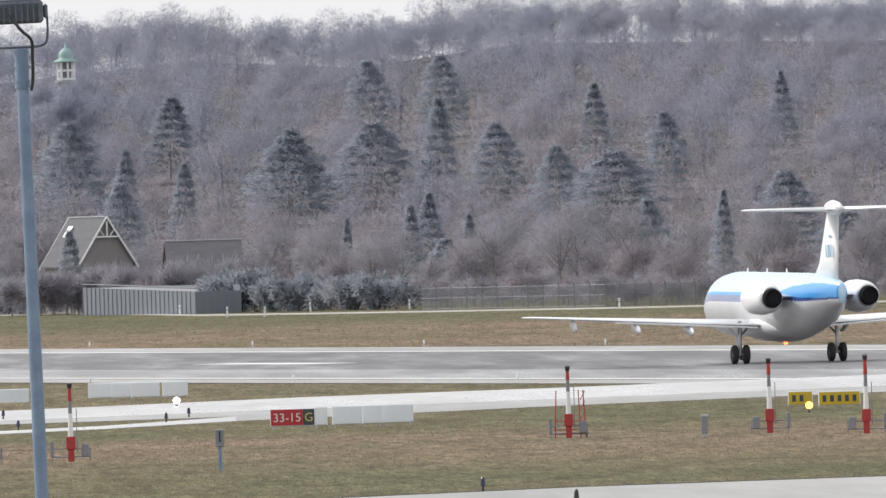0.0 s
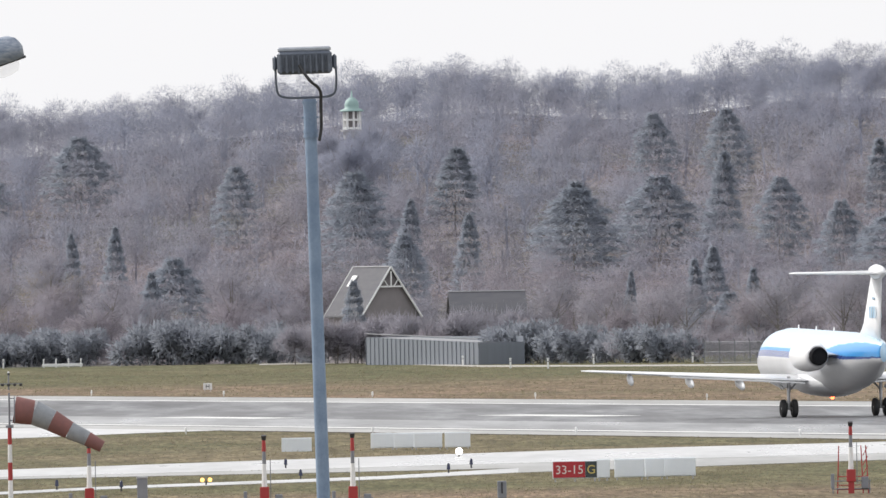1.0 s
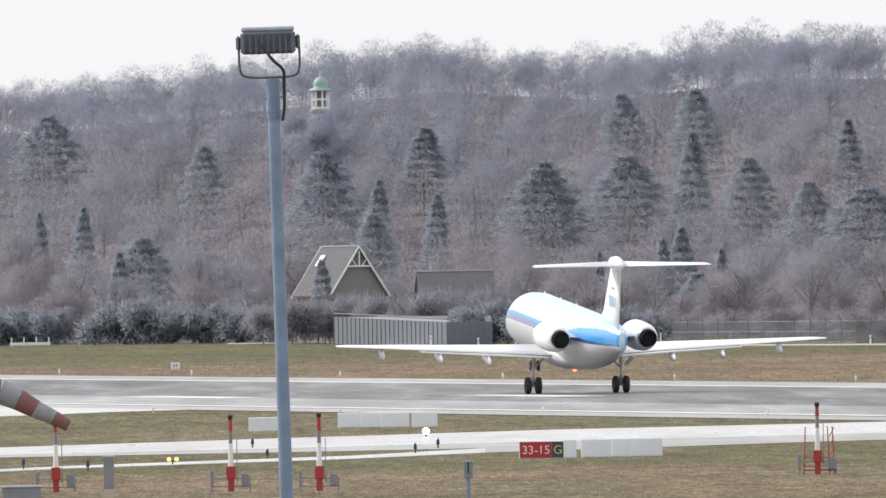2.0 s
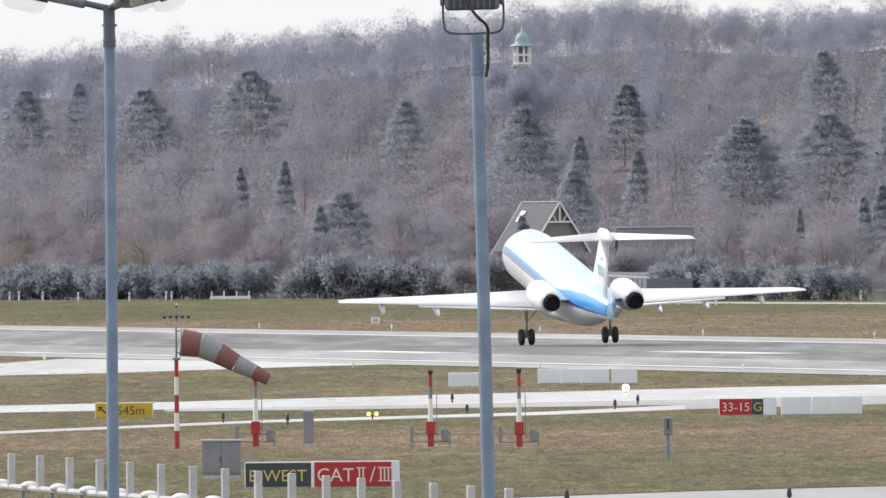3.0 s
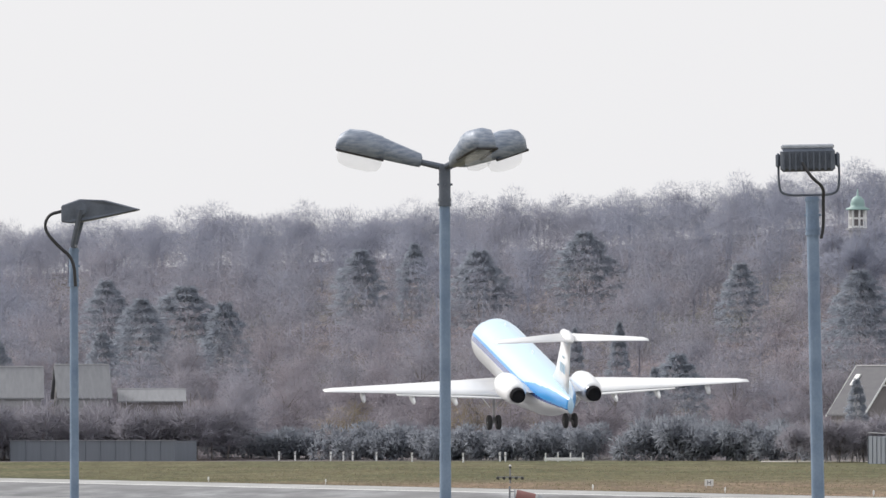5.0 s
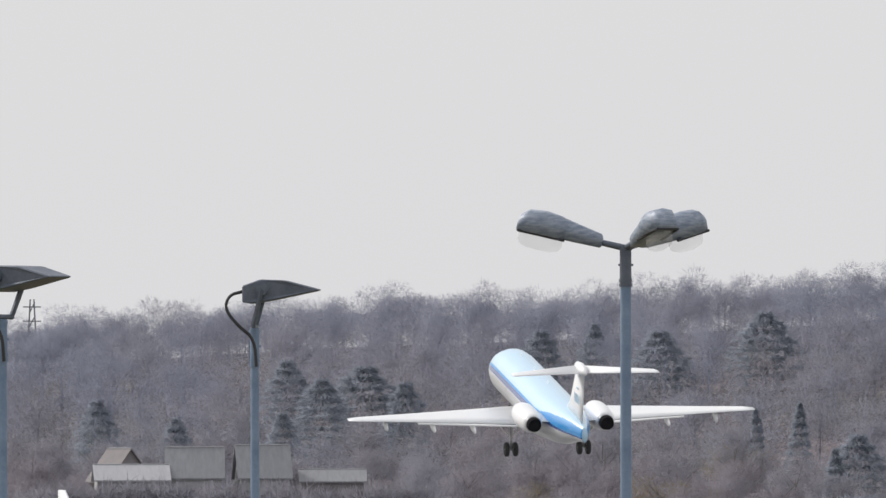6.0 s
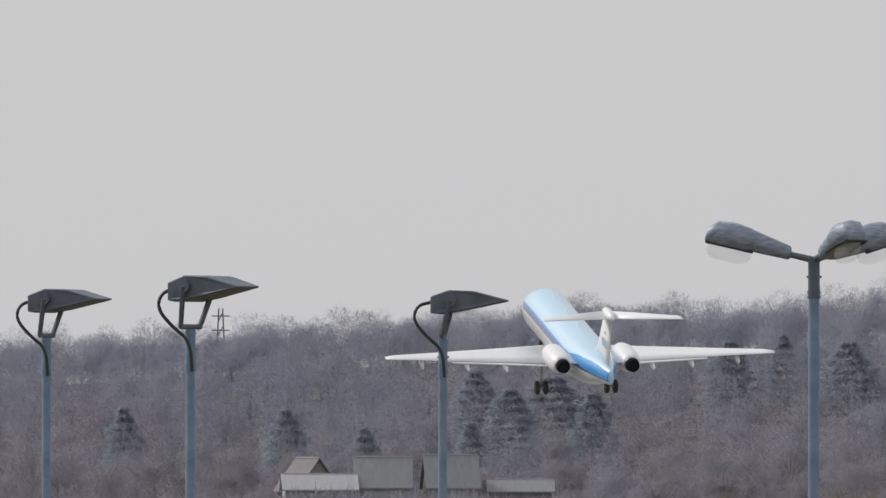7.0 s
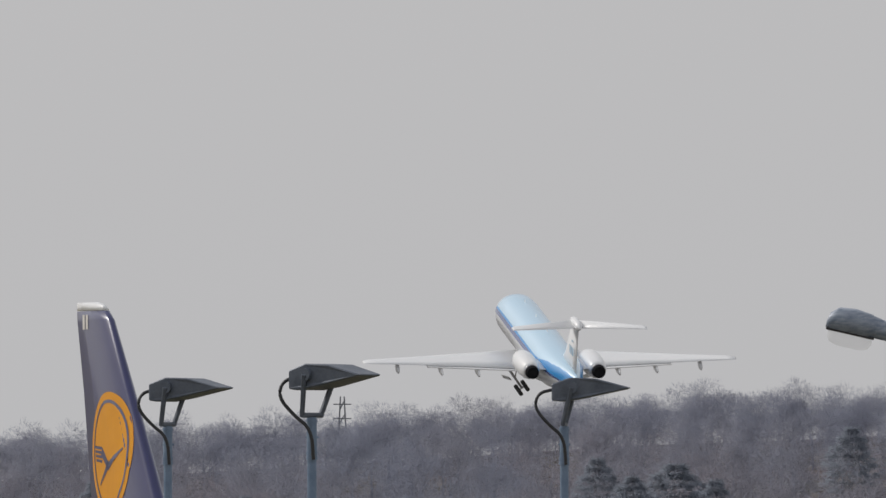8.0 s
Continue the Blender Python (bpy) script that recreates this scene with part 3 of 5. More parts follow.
def woods():
    """All the leafless trees that nobody could count, as one mesh; each tree takes one of four twig tones."""
    rng = np.random.default_rng(3)
    kinds = []
    for k in range(6):
        h = 12.0
        a, b = limbs_of(rng, h * 0.8, 7.0, 6, 3), bare_crown(rng, h, 9.8, 1900, low=0.44, slim=1.0)
        kinds.append((np.concatenate([a[0], b[0]]), np.concatenate([a[1], b[1] + len(a[0])]), np.concatenate([np.tile((0.0, 0.0, 1.0), (len(a[0]), 1)), b[2]])))
    # fuller crowns with fine twigs along the crest
    crest = []
    for k in range(4):
        a, b = limbs_of(rng, 9.6, 7.5, 7, 3), bare_crown(rng, 12.0, 9.0, 2600, low=0.46)
        crest.append((np.concatenate([a[0], b[0]]), np.concatenate([a[1], b[1] + len(a[0])]), np.concatenate([np.tile((0.0, 0.0, 1.0), (len(a[0]), 1)), b[2]])))
    Vs, Ts, Ns, Ss, n = [], [], [], [], 0

    def set_tree(proto, px, py, s, wide=1.0):
        nonlocal n
        V, T, N = proto
        a = rng.uniform(0, 6.28)
        c, d = math.cos(a), math.sin(a)
        Vs.append(np.stack([(V[:, 0] * c - V[:, 1] * d) * s * wide + px, (V[:, 0] * d + V[:, 1] * c) * s * wide + py, V[:, 2] * s + land(px, py) - 0.1], 1))
        Ns.append(np.stack([N[:, 0] * c - N[:, 1] * d, N[:, 0] * d + N[:, 1] * c, N[:, 2]], 1))
        Ts.append(T + n)
        # browner low down; blue-grey haze tint painted in with distance
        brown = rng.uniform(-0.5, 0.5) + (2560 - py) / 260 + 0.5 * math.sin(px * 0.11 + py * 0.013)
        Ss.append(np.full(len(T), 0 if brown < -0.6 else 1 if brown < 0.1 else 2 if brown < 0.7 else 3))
        n += len(V)

    for y in np.arange(2310, 2880, 31.0):
        half = 0.058 * y
        for x in np.arange(-half - 6, half * 0.78, 5.6):
            px, py = x + rng.uniform(-2.7, 2.7), y + rng.uniform(-15, 15)
            s = rng.uniform(0.6, 0.78) if py > 2770 else rng.uniform(0.66, 1.0) * (0.8 if py < 2500 else 1.0)
            if not open_ground(px, py - 10) or hides_evergreen(px, py, land(px, py) + 10.5 * s):
                continue
            set_tree(kinds[rng.integers(0, 6)], px, py, s)
    for y, gap, lo, hi in ((2868, 3.4, 0.56, 0.68), (2882, 3.2, 0.56, 0.70), (2897, 4.0, 0.6, 0.86)):
        for x in np.arange(-0.058 * y, 0.046 * y, gap):
            s = rng.uniform(lo, hi)
            set_tree(crest[rng.integers(0, 4)], x + rng.uniform(-1.4, 1.4), y, s, rng.uniform(0.85, 1.25))
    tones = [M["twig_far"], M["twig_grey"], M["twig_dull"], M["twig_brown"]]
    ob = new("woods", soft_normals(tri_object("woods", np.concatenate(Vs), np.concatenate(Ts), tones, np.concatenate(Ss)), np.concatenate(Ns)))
    tagged(ob, "hazy leafless deciduous woods covering the hill", "woods", kind="stuff")
    # leaf litter and scrub under the trees
    V, T, N = bare_crown(rng, 3.2, 7.0, 140, low=0.4, slim=1.4)
    Vs, Ts, Ns, n = [], [], [], 0
    for y in np.arange(2050, 2960, 28.0):
        for x in np.arange(-0.058 * y - 6, 0.048 * y, 4.6):
            px, py = x + rng.uniform(-2, 2), y + rng.uniform(-12, 12)
            if py < edge(px) + 12:
                continue
            s = rng.uniform(0.7, 1.25) * (1.0 if py < 2400 else 1.35)
            Vs.append(V * (s, s, s) + (px, py, land(px, py)))
            Ts.append(T + n)
            Ns.append(N)
            n += len(V)
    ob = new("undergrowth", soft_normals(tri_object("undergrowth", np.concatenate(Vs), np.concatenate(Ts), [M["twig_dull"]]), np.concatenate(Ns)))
    tagged(ob, "low brown leafless scrub under the trees", "undergrowth", kind="stuff")


woods()


# ---- the airliner: origin on the ground under its main wheels, nose to +y ----
def wing_mesh(bm, sections, up=(0, 0, 1)):
    """A lifting surface through sections (x, y_front, y_back, z, thickness); up (1,0,0) for a fin, whose first number is then a height."""
    prof = [(0, 0), (0.05, 0.55), (0.2, 0.95), (0.4, 1.0), (0.7, 0.55), (1, 0.06), (1, -0.06), (0.7, -0.35), (0.4, -0.6), (0.2, -0.6), (0.05, -0.4)]
    rings = []
    for s, y0, y1, z, th in sections:
        ring = []
        for c, t in prof:
            y = y0 + (y1 - y0) * c
            ring.append(bm.verts.new((s, y, z + t * th / 2) if up[2] else (z + t * th / 2 if t > 0 else z + t * th / 1.3, y, s)))
        rings.append(ring)
    return skin(bm, rings)


def airliner():
    top = thing("airliner", "white and light blue twin-jet airliner with a T-tail, taking off", "airplane")
    # fuselage in stations: y, centre z, half width, half height
    st = [(15.4, 2.35, .06, .06), (15.2, 2.38, .38, .34), (14.7, 2.45, .78, .72), (13.9, 2.6, 1.15, 1.1), (12.9, 2.78, 1.42, 1.4), (11.6, 2.9, 1.6, 1.6), (10, 2.95, 1.65, 1.65)]
    st += [(y, 2.95, 1.65, 1.65) for y in (7, 4, 1, -2, -5)] + [(-7.0, 3.04, 1.6, 1.56), (-8.8, 3.16, 1.48, 1.41), (-10.4, 3.31, 1.27, 1.22), (-12, 3.47, 1.0, 1.0), (-13.4, 3.58, .72, .79), (-14.6, 3.62, .44, .62), (-15.5, 3.62, .2, .5)]
    fine = []
    for a, b in zip(st, st[1:]):
        cut = 1 if abs(a[0] - b[0]) < 0.5 else 3
        fine += [tuple(p + (q - p) * k / cut for p, q in zip(a, b)) for k in range(cut)]
    st = fine + [st[-1]]
    n = 120

    # the skin in bands: light blue roof and flanks, dark blue line, white line, pale belly
    bm = B()
    rings = []
    for y, z, a, b in st:
        rings.append([bm.verts.new((a * math.cos(k * 2 * math.pi / n + math.pi / 2), y, z + b * math.sin(k * 2 * math.pi / n + math.pi / 2))) for k in range(n)])
    skin(bm, rings)
    bm.faces.ensure_lookup_table()
    for i, f in enumerate(bm.faces):
        if i >= (len(st) - 1) * n:
            f.material_index = 1
            continue
        y, k = (st[i // n][0] + st[i // n + 1][0]) / 2, i % n
        down = min(k + 0.5, n - k - 0.5) * 360 / n  # degrees from the top
        blue = 72 + max(0, -8.2 - y) * 6
        # index 3 paints the light blue's shaded underside, wider towards the tail
        f.material_index = 1 if down < blue - 6 - max(0, -7.0 - y) * 8 else 3 if down < blue else 2 if down < blue + (12 if y > -8.2 else 9) else 0
    part("fuselage", bm, [M["airliner_grey"], M["airliner_blue"], M["airliner_dark_blue"], M["airliner_shaded_blue"]], top, "light blue upper half with painted shade, dark blue line, pale belly", smooth=True)
    # belly fairing under the wing
    bm = B()
    rings = []
    for y, w, h in ((4.6, .3, .1), (3.6, 1.25, .5), (1.5, 1.75, .8), (-1.5, 1.8, .82), (-4.2, 1.3, .62), (-5.8, .35, .2)):
        rings.append([bm.verts.new((w * math.cos(k * math.pi / 8), y, 1.85 + h * math.sin(k * math.pi / 8))) for k in range(16)])
    skin(bm, rings)
    part("belly_fairing", bm, M["airliner_grey"], top, smooth=True)
    for s in (-1, 1):
        bm = wing_mesh(B(), [(s * 0.9, 3.9, -2.5, 1.92, .62), (s * 4.6, 2.15, -2.55, 2.12, .46), (s * 9.5, -0.2, -3.0, 2.42, .27), (s * 13.4, -2.05, -3.45, 2.66, .15), (s * 14.04, -2.65, -3.5, 2.70, .07)])
        wing = part("wing", bm, M["airliner_white"], top, "pale swept wing", smooth=True)
        for x, ln in ((5.3, 1.5), (8.1, 1.25), (11.4, 0.75)):
            bm = B()
            z = 1.92 + (x - .9) * 0.058 - 0.2
            y = -2.35 - max(0, x - 4.6) * 0.092
            rings = [[bm.verts.new((s * x + r * .55 * math.cos(k * math.pi / 4), y + dy, z - dz + r * math.sin(k * math.pi / 4))) for k in range(8)]
                     for dy, r, dz in ((ln, .05, 0.02), (ln * .6, .24, .06), (0, .30, .14), (-ln * .55, .2, .26), (-ln * .8, .04, .32))]
            skin(bm, rings)
            part("flap_track_fairing", bm, M["airliner_white"] if x < 11 else M["airliner_grey"], wing, smooth=True)
        bm = B()
        vs = [(s * 1.8, -1.9, 1.92), (s * 9.2, -2.4, 2.37), (s * 9.2, -3.2, 2.34), (s * 1.8, -2.8, 1.87)]
        lo = [bm.verts.new((a, b, c - .07)) for a, b, c in vs]
        hi = [bm.verts.new((a, b, c)) for a, b, c in vs]
        skin(bm, [lo, hi])
        part("flap", bm, M["airliner_white"], wing)
        # engine nacelle with pylon, intake and dark exhaust
        bm = B()
        rings = [[bm.verts.new((s * 2.5 + r * math.cos(k * math.pi / 12), y, z + r * math.sin(k * math.pi / 12))) for k in range(24)]
                 for y, r, z in ((-5.25, .60, 3.36), (-5.4, .7, 3.36), (-6.2, .82, 3.36), (-7.4, .84, 3.36), (-8.8, .78, 3.38), (-9.5, .66, 3.4), (-9.9, .55, 3.41))]
        skin(bm, rings)
        eng = part("engine_nacelle", bm, M["airliner_white"], top, smooth=True)
        bm = B()
        rings = [[bm.verts.new((s * 2.5 + r * math.cos(k * math.pi / 12), y, 3.41 + r * math.sin(k * math.pi / 12))) for k in range(24)]
                 for y, r in ((-9.85, .52), (-10.5, .44), (-10.52, .42), (-10.37, .41))]
        skin(bm, rings)
        part("exhaust", bm, M["exhaust_dark"], eng, "dark burnt exhaust pipe, its hollow painted black")
        bm = rod(B(), (s * 2.5, -9.88, 3.41), (s * 2.5, -10.0, 3.41), .56, .535, 24)
        part("exhaust_ring", bm, M["metal"], eng, "bare metal ring", smooth=True)
        bm = wing_mesh(B(), [(s * 1.2, -5.9, -9.6, 3.45, .3), (s * 2.3, -6.3, -9.4, 3.5, .28)])
        part("pylon", bm, M["airliner_white"], eng, smooth=True)
    bm = wing_mesh(B(), [(4.2, -8.6, -14.6, 0, .42), (5.1, -10.35, -14.75, 0, .36), (7.65, -12.5, -15.2, 0, .26)], up=(1, 0, 0))
    fin = part("fin", bm, M["airliner_white"], top, "white tail fin with a blue mark", smooth=True)
    # the fin's mark as plain blue blocks on both sides
    for s in (-1, 1):
        for dy, w in ((0.0, .16), (0.5, .3), (1.0, .16), (1.38, .22)):
            part("blue_mark", box(B(), s * .165, -12.55 - dy, 5.75, .03, w, .62, rx=-14), M["airliner_blue"], fin, "plain light blue block")
        part("blue_mark", box(B(), s * .15, -13.45, 6.5, .03, .5, .12), M["airliner_blue"], fin, "plain light blue block")
    bm = B()
    rings = [[bm.verts.new((r * math.cos(k * math.pi / 6), y, 7.9 + r * 1.25 * math.sin(k * math.pi / 6))) for k in range(12)]
             for y, r in ((-12.2, .05), (-12.7, .24), (-13.8, .34), (-15.0, .27), (-15.9, .06))]
    skin(bm, rings)
    part("fin_fairing", bm, M["airliner_white"], fin, smooth=True)
    for s in (-1, 1):
        bm = wing_mesh(B(), [(s * .1, -12.5, -15.2, 7.83, .3), (s * 4.8, -14.75, -16.0, 7.9, .15), (s * 5.02, -15.1, -16.05, 7.9, .08)])
        part("tailplane", bm, M["airliner_white"], top, smooth=True)
    for y in (8.5, 3.5, -1.5):
        part("antenna", wing_mesh(B(), [(4.55, y, y - .4, 0, .04), (4.8, y - .15, y - .4, 0, .03)], up=(1, 0, 0)), M["airliner_white"], top)
    bm = rod(B(), (0, -1.0, 1.02), (0, -1.0, .92), .12, .07, 10)
    beacon_mat = material("red_beacon_glow", (1.0, 0.12, 0.04), (1.0, 0.15, 0.05), emit=6.0)
    part("beacon", bm, beacon_mat, top, "small red beacon lamp")
    legs = []
    for s in (-1, 1):
        leg = thing("main_gear", "", "")
        for key in ("label", "category"):
            if key in leg.keys():
                del leg[key]
        leg.parent = top
        leg.matrix_basis = pose(s * 2.52, 0, 1.75)
        bm = rod(B(), (0, 0, .45), (0, 0, -1.3), .1, .085, 12)
        rod(bm, (0, 0, -.35), (-s * .62, 0, .3), .05, .05, 8)
        rod(bm, (-.42, 0, -1.27), (.42, 0, -1.27), .07, .07, 10)
        part("strut", bm, M["metal"], leg)
        for q in (-.3, .3):
            bm = B()
            prof = [(.26, -.12), (.40, -.15), (.475, -.1), (.49, 0), (.475, .1), (.40, .15), (.26, .12)]
            rings = [[bm.verts.new((q + dx, r * math.cos(k * math.pi / 12), -1.27 + r * math.sin(k * math.pi / 12))) for k in range(24)] for r, dx in prof]
            skin(bm, rings)
            part("wheel", bm, M["tyre"], leg, "black rubber tyre", smooth=True)
        part("gear_door", box(B(), s * .50, .15, .02, .06, 1.0, .66, .02, ry=s * 38), M["airliner_white"], leg)
        legs.append(leg)
    nose = thing("nose_gear", "", "")
    for key in ("label", "category"):
        if key in nose.keys():
            del nose[key]
    nose.parent = top
    nose.matrix_basis = pose(0, 11.54, 1.5)
    bm = rod(B(), (0, 0, 0), (0, 0, -1.2), .08, .06, 10)
    rod(bm, (-.25, 0, -1.2), (.25, 0, -1.2), .05, .05, 8)
    part("strut", bm, M["metal"], nose)
    for q in (-.2, .2):
        bm = rod(B(), (q - .08, 0, -1.2), (q + .08, 0, -1.2), .3, .3, 20)
        bmesh.ops.bevel(bm, geom=[e for e in bm.edges if abs(e.verts[0].co.x - e.verts[1].co.x) < .001], offset=.04, segments=2, affect="EDGES")
        part("wheel", bm, M["tyre"], nose, "black rubber tyre")
    return top, legs, nose


AIRLINER, MAIN_GEAR, NOSE_GEAR = airliner()


# ---- lamp masts on the apron ----
def mast_pole(top, h, r=0.075, sleeve=0.4, collar="galv"):
    bm = rod(B(), (0, 0, 0), (0, 0, h - sleeve), r * 1.25, r, 16)
    rod(bm, (0, 0, 0), (0, 0, 0.04), 0.22, 0.22, 16)
    part("pole", bm, M["galv"], top, "galvanised steel pole", smooth=False)
    bm = rod(B(), (0, 0, h - sleeve), (0, 0, h), r * 1.12, r * 1.08, 16)
    for z in (h - sleeve, h - sleeve + .05, h - .05):
        rod(bm, (0, 0, z), (0, 0, z + .03), r * 1.24, r * 1.24, 16)
    for a in (0.4, 2.6, 4.6):
        rod(bm, (0, 0, h - .2), (math.cos(a) * r * 1.5, math.sin(a) * r * 1.5, h - .2), .012, .012, 6)
    part("collar", bm, M[collar], top, "weathered steel collar")


def floodlight_mast(x, y, h, lean):
    """A mast whose floodlight turns its ribbed back to the terrace."""
    t = thing("floodlight_mast", "galvanised mast with one grey ribbed floodlight and black cable", "light mast", pose(x, y, 0, 0, -lean, 0))
    mast_pole(t, h, .066, .42)
    hz = h + .40
    bm = box(B(), -.04, .05, hz, .60, .42, .25, .03)
    head = part("lamp_head", bm, M["lamp_grey"], t, "grey ribbed cast casing")
    for k in range(9):
        part("rib", box(B(), -.30 + k * .065, -.18, hz - .01, .018, .06, .21), M["lamp_grey"], head)
    bm = box(B(), -.04, .04, hz + .145, .58, .36, .05, .015)
    part("top_cover", bm, M["skylit_cover"], head, "top cover, skylight on it painted pale")
    for s in (-1, 1):
        part("end_cap", box(B(), -.04 + s * .325, .0, hz, .05, .2, .16, .02), M["lamp_grey"], head)
    bm = B()
    tube(bm, [(-.36, 0, hz - .05), (-.36, 0, h + .12), (-.32, 0, h + .02), (0, 0, h + .015), (.26, 0, h + .02), (.30, 0, h + .12), (.30, 0, hz - .05)], .013, 8)
    part("bracket", bm, M["lamp_grey"], t)
    bm = tube(B(), [(-.1, -.2, hz - .03), (.0, -.28, hz - .2), (.13, -.2, h + .1), (.12, -.13, h - .05), (.12, -.11, h - .32), (.09, -.1, h - .46)], .018, 8)
    part("cable", bm, M["black"], t, "black cable")
    return t


def wedge_light_mast(x, y, h, yaw):
    """A mast with a wedge-shaped floodlight on a fork."""
    t = thing("floodlight_mast", "galvanised mast with a dark grey wedge-shaped floodlight on a fork", "light mast", pose(x, y, 0))
    mast_pole(t, h, .046, .42)
    rot = Matrix.Rotation(radians(yaw), 4, "Z")
    bm = B()
    outline = [(-.12, .28), (-.12, .46), (.08, .53), (.34, .52), (.72, .42), (.70, .405), (.2, .30), (-.02, .265)]
    rings = [[bm.verts.new(rot @ Vector((px, w * (1 if px < .4 else .82), h + pz))) for px, pz in outline] for w in (-.23, .23)]
    skin(bm, rings)
    bmesh.ops.bevel(bm, geom=bm.edges[:], offset=.012, segments=1, affect="EDGES")
    head = part("lamp_head", bm, M["lamp_grey"], t, "dark grey wedge casing")
    for w in (-.245, .245):
        part("pivot", rod(B(), rot @ Vector((.1, w - .02, h + .42)), rot @ Vector((.1, w + .02, h + .42)), .065, .065, 16), M["lamp_grey"], head)
    bm = B()
    for w in (-.26, .26):
        a, b = rot @ Vector((.1, w, h + .42)), rot @ Vector((.0, w * .62, h + .03))
        rod(bm, a, b, .030, .026, 6)
    rod(bm, rot @ Vector((0, -.17, h + .02)), rot @ Vector((0, .17, h + .02)), .026, .026, 6)
    part("fork", bm, M["lamp_grey"], t)
    e = rot @ Vector((-.12, -.05, 0))
    bm = tube(B(), [(e.x, e.y, h + .4), (e.x - .16, e.y - .05, h + .36), (e.x - .2, e.y - .08, h + .2), (e.x - .05, e.y - .08, h + .02), (-.0, -.12, h - .12), (.02, -.1, h - .42)], .018, 8)
    part("cable", bm, M["black"], t, "black cable")
    return t


def street_lamp(x, y, h):
    t = thing("street_lamp", "galvanised mast with three grey lamp heads and clear bowls", "street lamp", pose(x, y, 0))
    mast_pole(t, h, .054, .42, "lamp_grey")
    glass = material("clear_bowl", (0.95, 0.96, 0.97), (0.92, 0.94, 0.95), rough=0.06)
    glass.node_tree.nodes["Principled BSDF"].inputs["Alpha"].default_value = 0.14
    shell = material("weathered_lamp_shell", (0.15, 0.19, 0.26), (0.36, 0.40, 0.47), scale=9, rough=0.5, metal=0.1, stretch=(1, 1, 4))
    for a in (180, -66, 46):
        m = Matrix.Translation((0, 0, h - .03)) @ Matrix.Rotation(radians(a), 4, "Z") @ Matrix.Rotation(radians(-13), 4, "Y")
        bm = rod(B(), m @ Vector((0, 0, 0)), m @ Vector((.3, 0, 0)), .035, .03, 10)
        arm = part("arm", bm, M["lamp_grey"], t)
        bm = B()
        sec = [(.24, .045, .05, -.04), (.26, .06, .085, -.055), (.5, .095, .13, -.06), (.66, .12, .16, -.06), (.68, .135, .17, -.06), (.85, .15, .19, -.06), (1.02, .135, .17, -.06), (1.1, .10, .10, -.06), (1.12, .08, .02, -.055)]
        rings = []
        for px, w, hi, lo in sec:
            rings.append([bm.verts.new(m @ Vector((px, cx * w, cz))) for cx, cz in ((-1, lo), (-1, hi * .45), (-.72, hi * .88), (0, hi), (.72, hi * .88), (1, hi * .45), (1, lo))])
        skin(bm, rings)
        head = part("lamp_head", bm, shell, arm, "weathered grey shell", smooth=True)
        bm = B()
        for w in (-1, 1):
            rod(bm, m @ Vector((.62, w * .13, -.065)), m @ Vector((1.1, w * .11, -.065)), .014, .014, 6)
        rod(bm, m @ Vector((1.1, -.11, -.065)), m @ Vector((1.1, .11, -.065)), .014, .014, 6)
        part("rim", bm, M["black"], arm)
        bm = B()
        rings = [[bm.verts.new(m @ Vector((.86 + .23 * q * math.cos(k * math.pi / 10), .115 * q * math.sin(k * math.pi / 10), z))) for k in range(20)]
                 for q, z in ((1.0, -.07), (.99, -.14), (.86, -.19), (.5, -.215))]
        skin(bm, rings)
        bowl = part("bowl", bm, glass, arm, "clear plastic bowl", smooth=True)
        bowl.visible_shadow = False
    return t


floodlight_mast(0.22, 270, 9.59, 1.0)
street_lamp(-3.66, 250, 9.78)
wedge_light_mast(-8.0, 270, 9.05, -3)
wedge_light_mast(-9.76, 245, 9.02, -34)
wedge_light_mast(-12.33, 270, 9.06, -24)


# ---- airfield furniture ----
M["red"] = material("red_paint", (0.40, 0.03, 0.03), (0.34, 0.04, 0.04), scale=3, rough=0.45)
M["sign_red"] = material("red_sign_face", (0.45, 0.02, 0.03), (0.40, 0.025, 0.035), scale=2, rough=0.4)
M["sign_black"] = material("black_sign_face", (0.03, 0.045, 0.05), (0.05, 0.065, 0.07), scale=2, rough=0.4)
M["sign_yellow"] = material("yellow_sign_face", (0.62, 0.42, 0.02), (0.55, 0.38, 0.03), scale=2, rough=0.4)
M["sign_letter"] = material("white_letter", (0.75, 0.72, 0.68), (0.7, 0.67, 0.63), scale=2, rough=0.5)
M["sign_gold"] = material("yellow_letter", (0.66, 0.52, 0.16), (0.6, 0.48, 0.15), scale=2, rough=0.5)
M["panel"] = material("pale_grey_panel", (0.80, 0.83, 0.86), (0.74, 0.78, 0.82), scale=1.5, rough=0.5)
M["cabinet"] = material("grey_cabinet_paint", (0.26, 0.27, 0.295), (0.20, 0.21, 0.235), scale=2, rough=0.6, bump=0.1)
M["concrete_post"] = material("pale_coated_plate", (0.55, 0.56, 0.58), (0.42, 0.43, 0.45), scale=2, rough=0.6)
M["sock_red"] = material("faded_red_cloth", (0.25, 0.115, 0.105), (0.20, 0.10, 0.095), scale=4, rough=0.9)
M["sock_white"] = material("dirty_white_cloth", (0.33, 0.35, 0.37), (0.25, 0.265, 0.285), scale=4, rough=0.9)
M["glow_yellow"] = material("yellow_lamp_glow", (1.0, 0.5, 0.12), (1.0, 0.55, 0.15), emit=2.2)
M["glow_white"] = material("white_lamp_glow", (1.0, 0.97, 0.92), (1.0, 0.97, 0.92), emit=2.5)
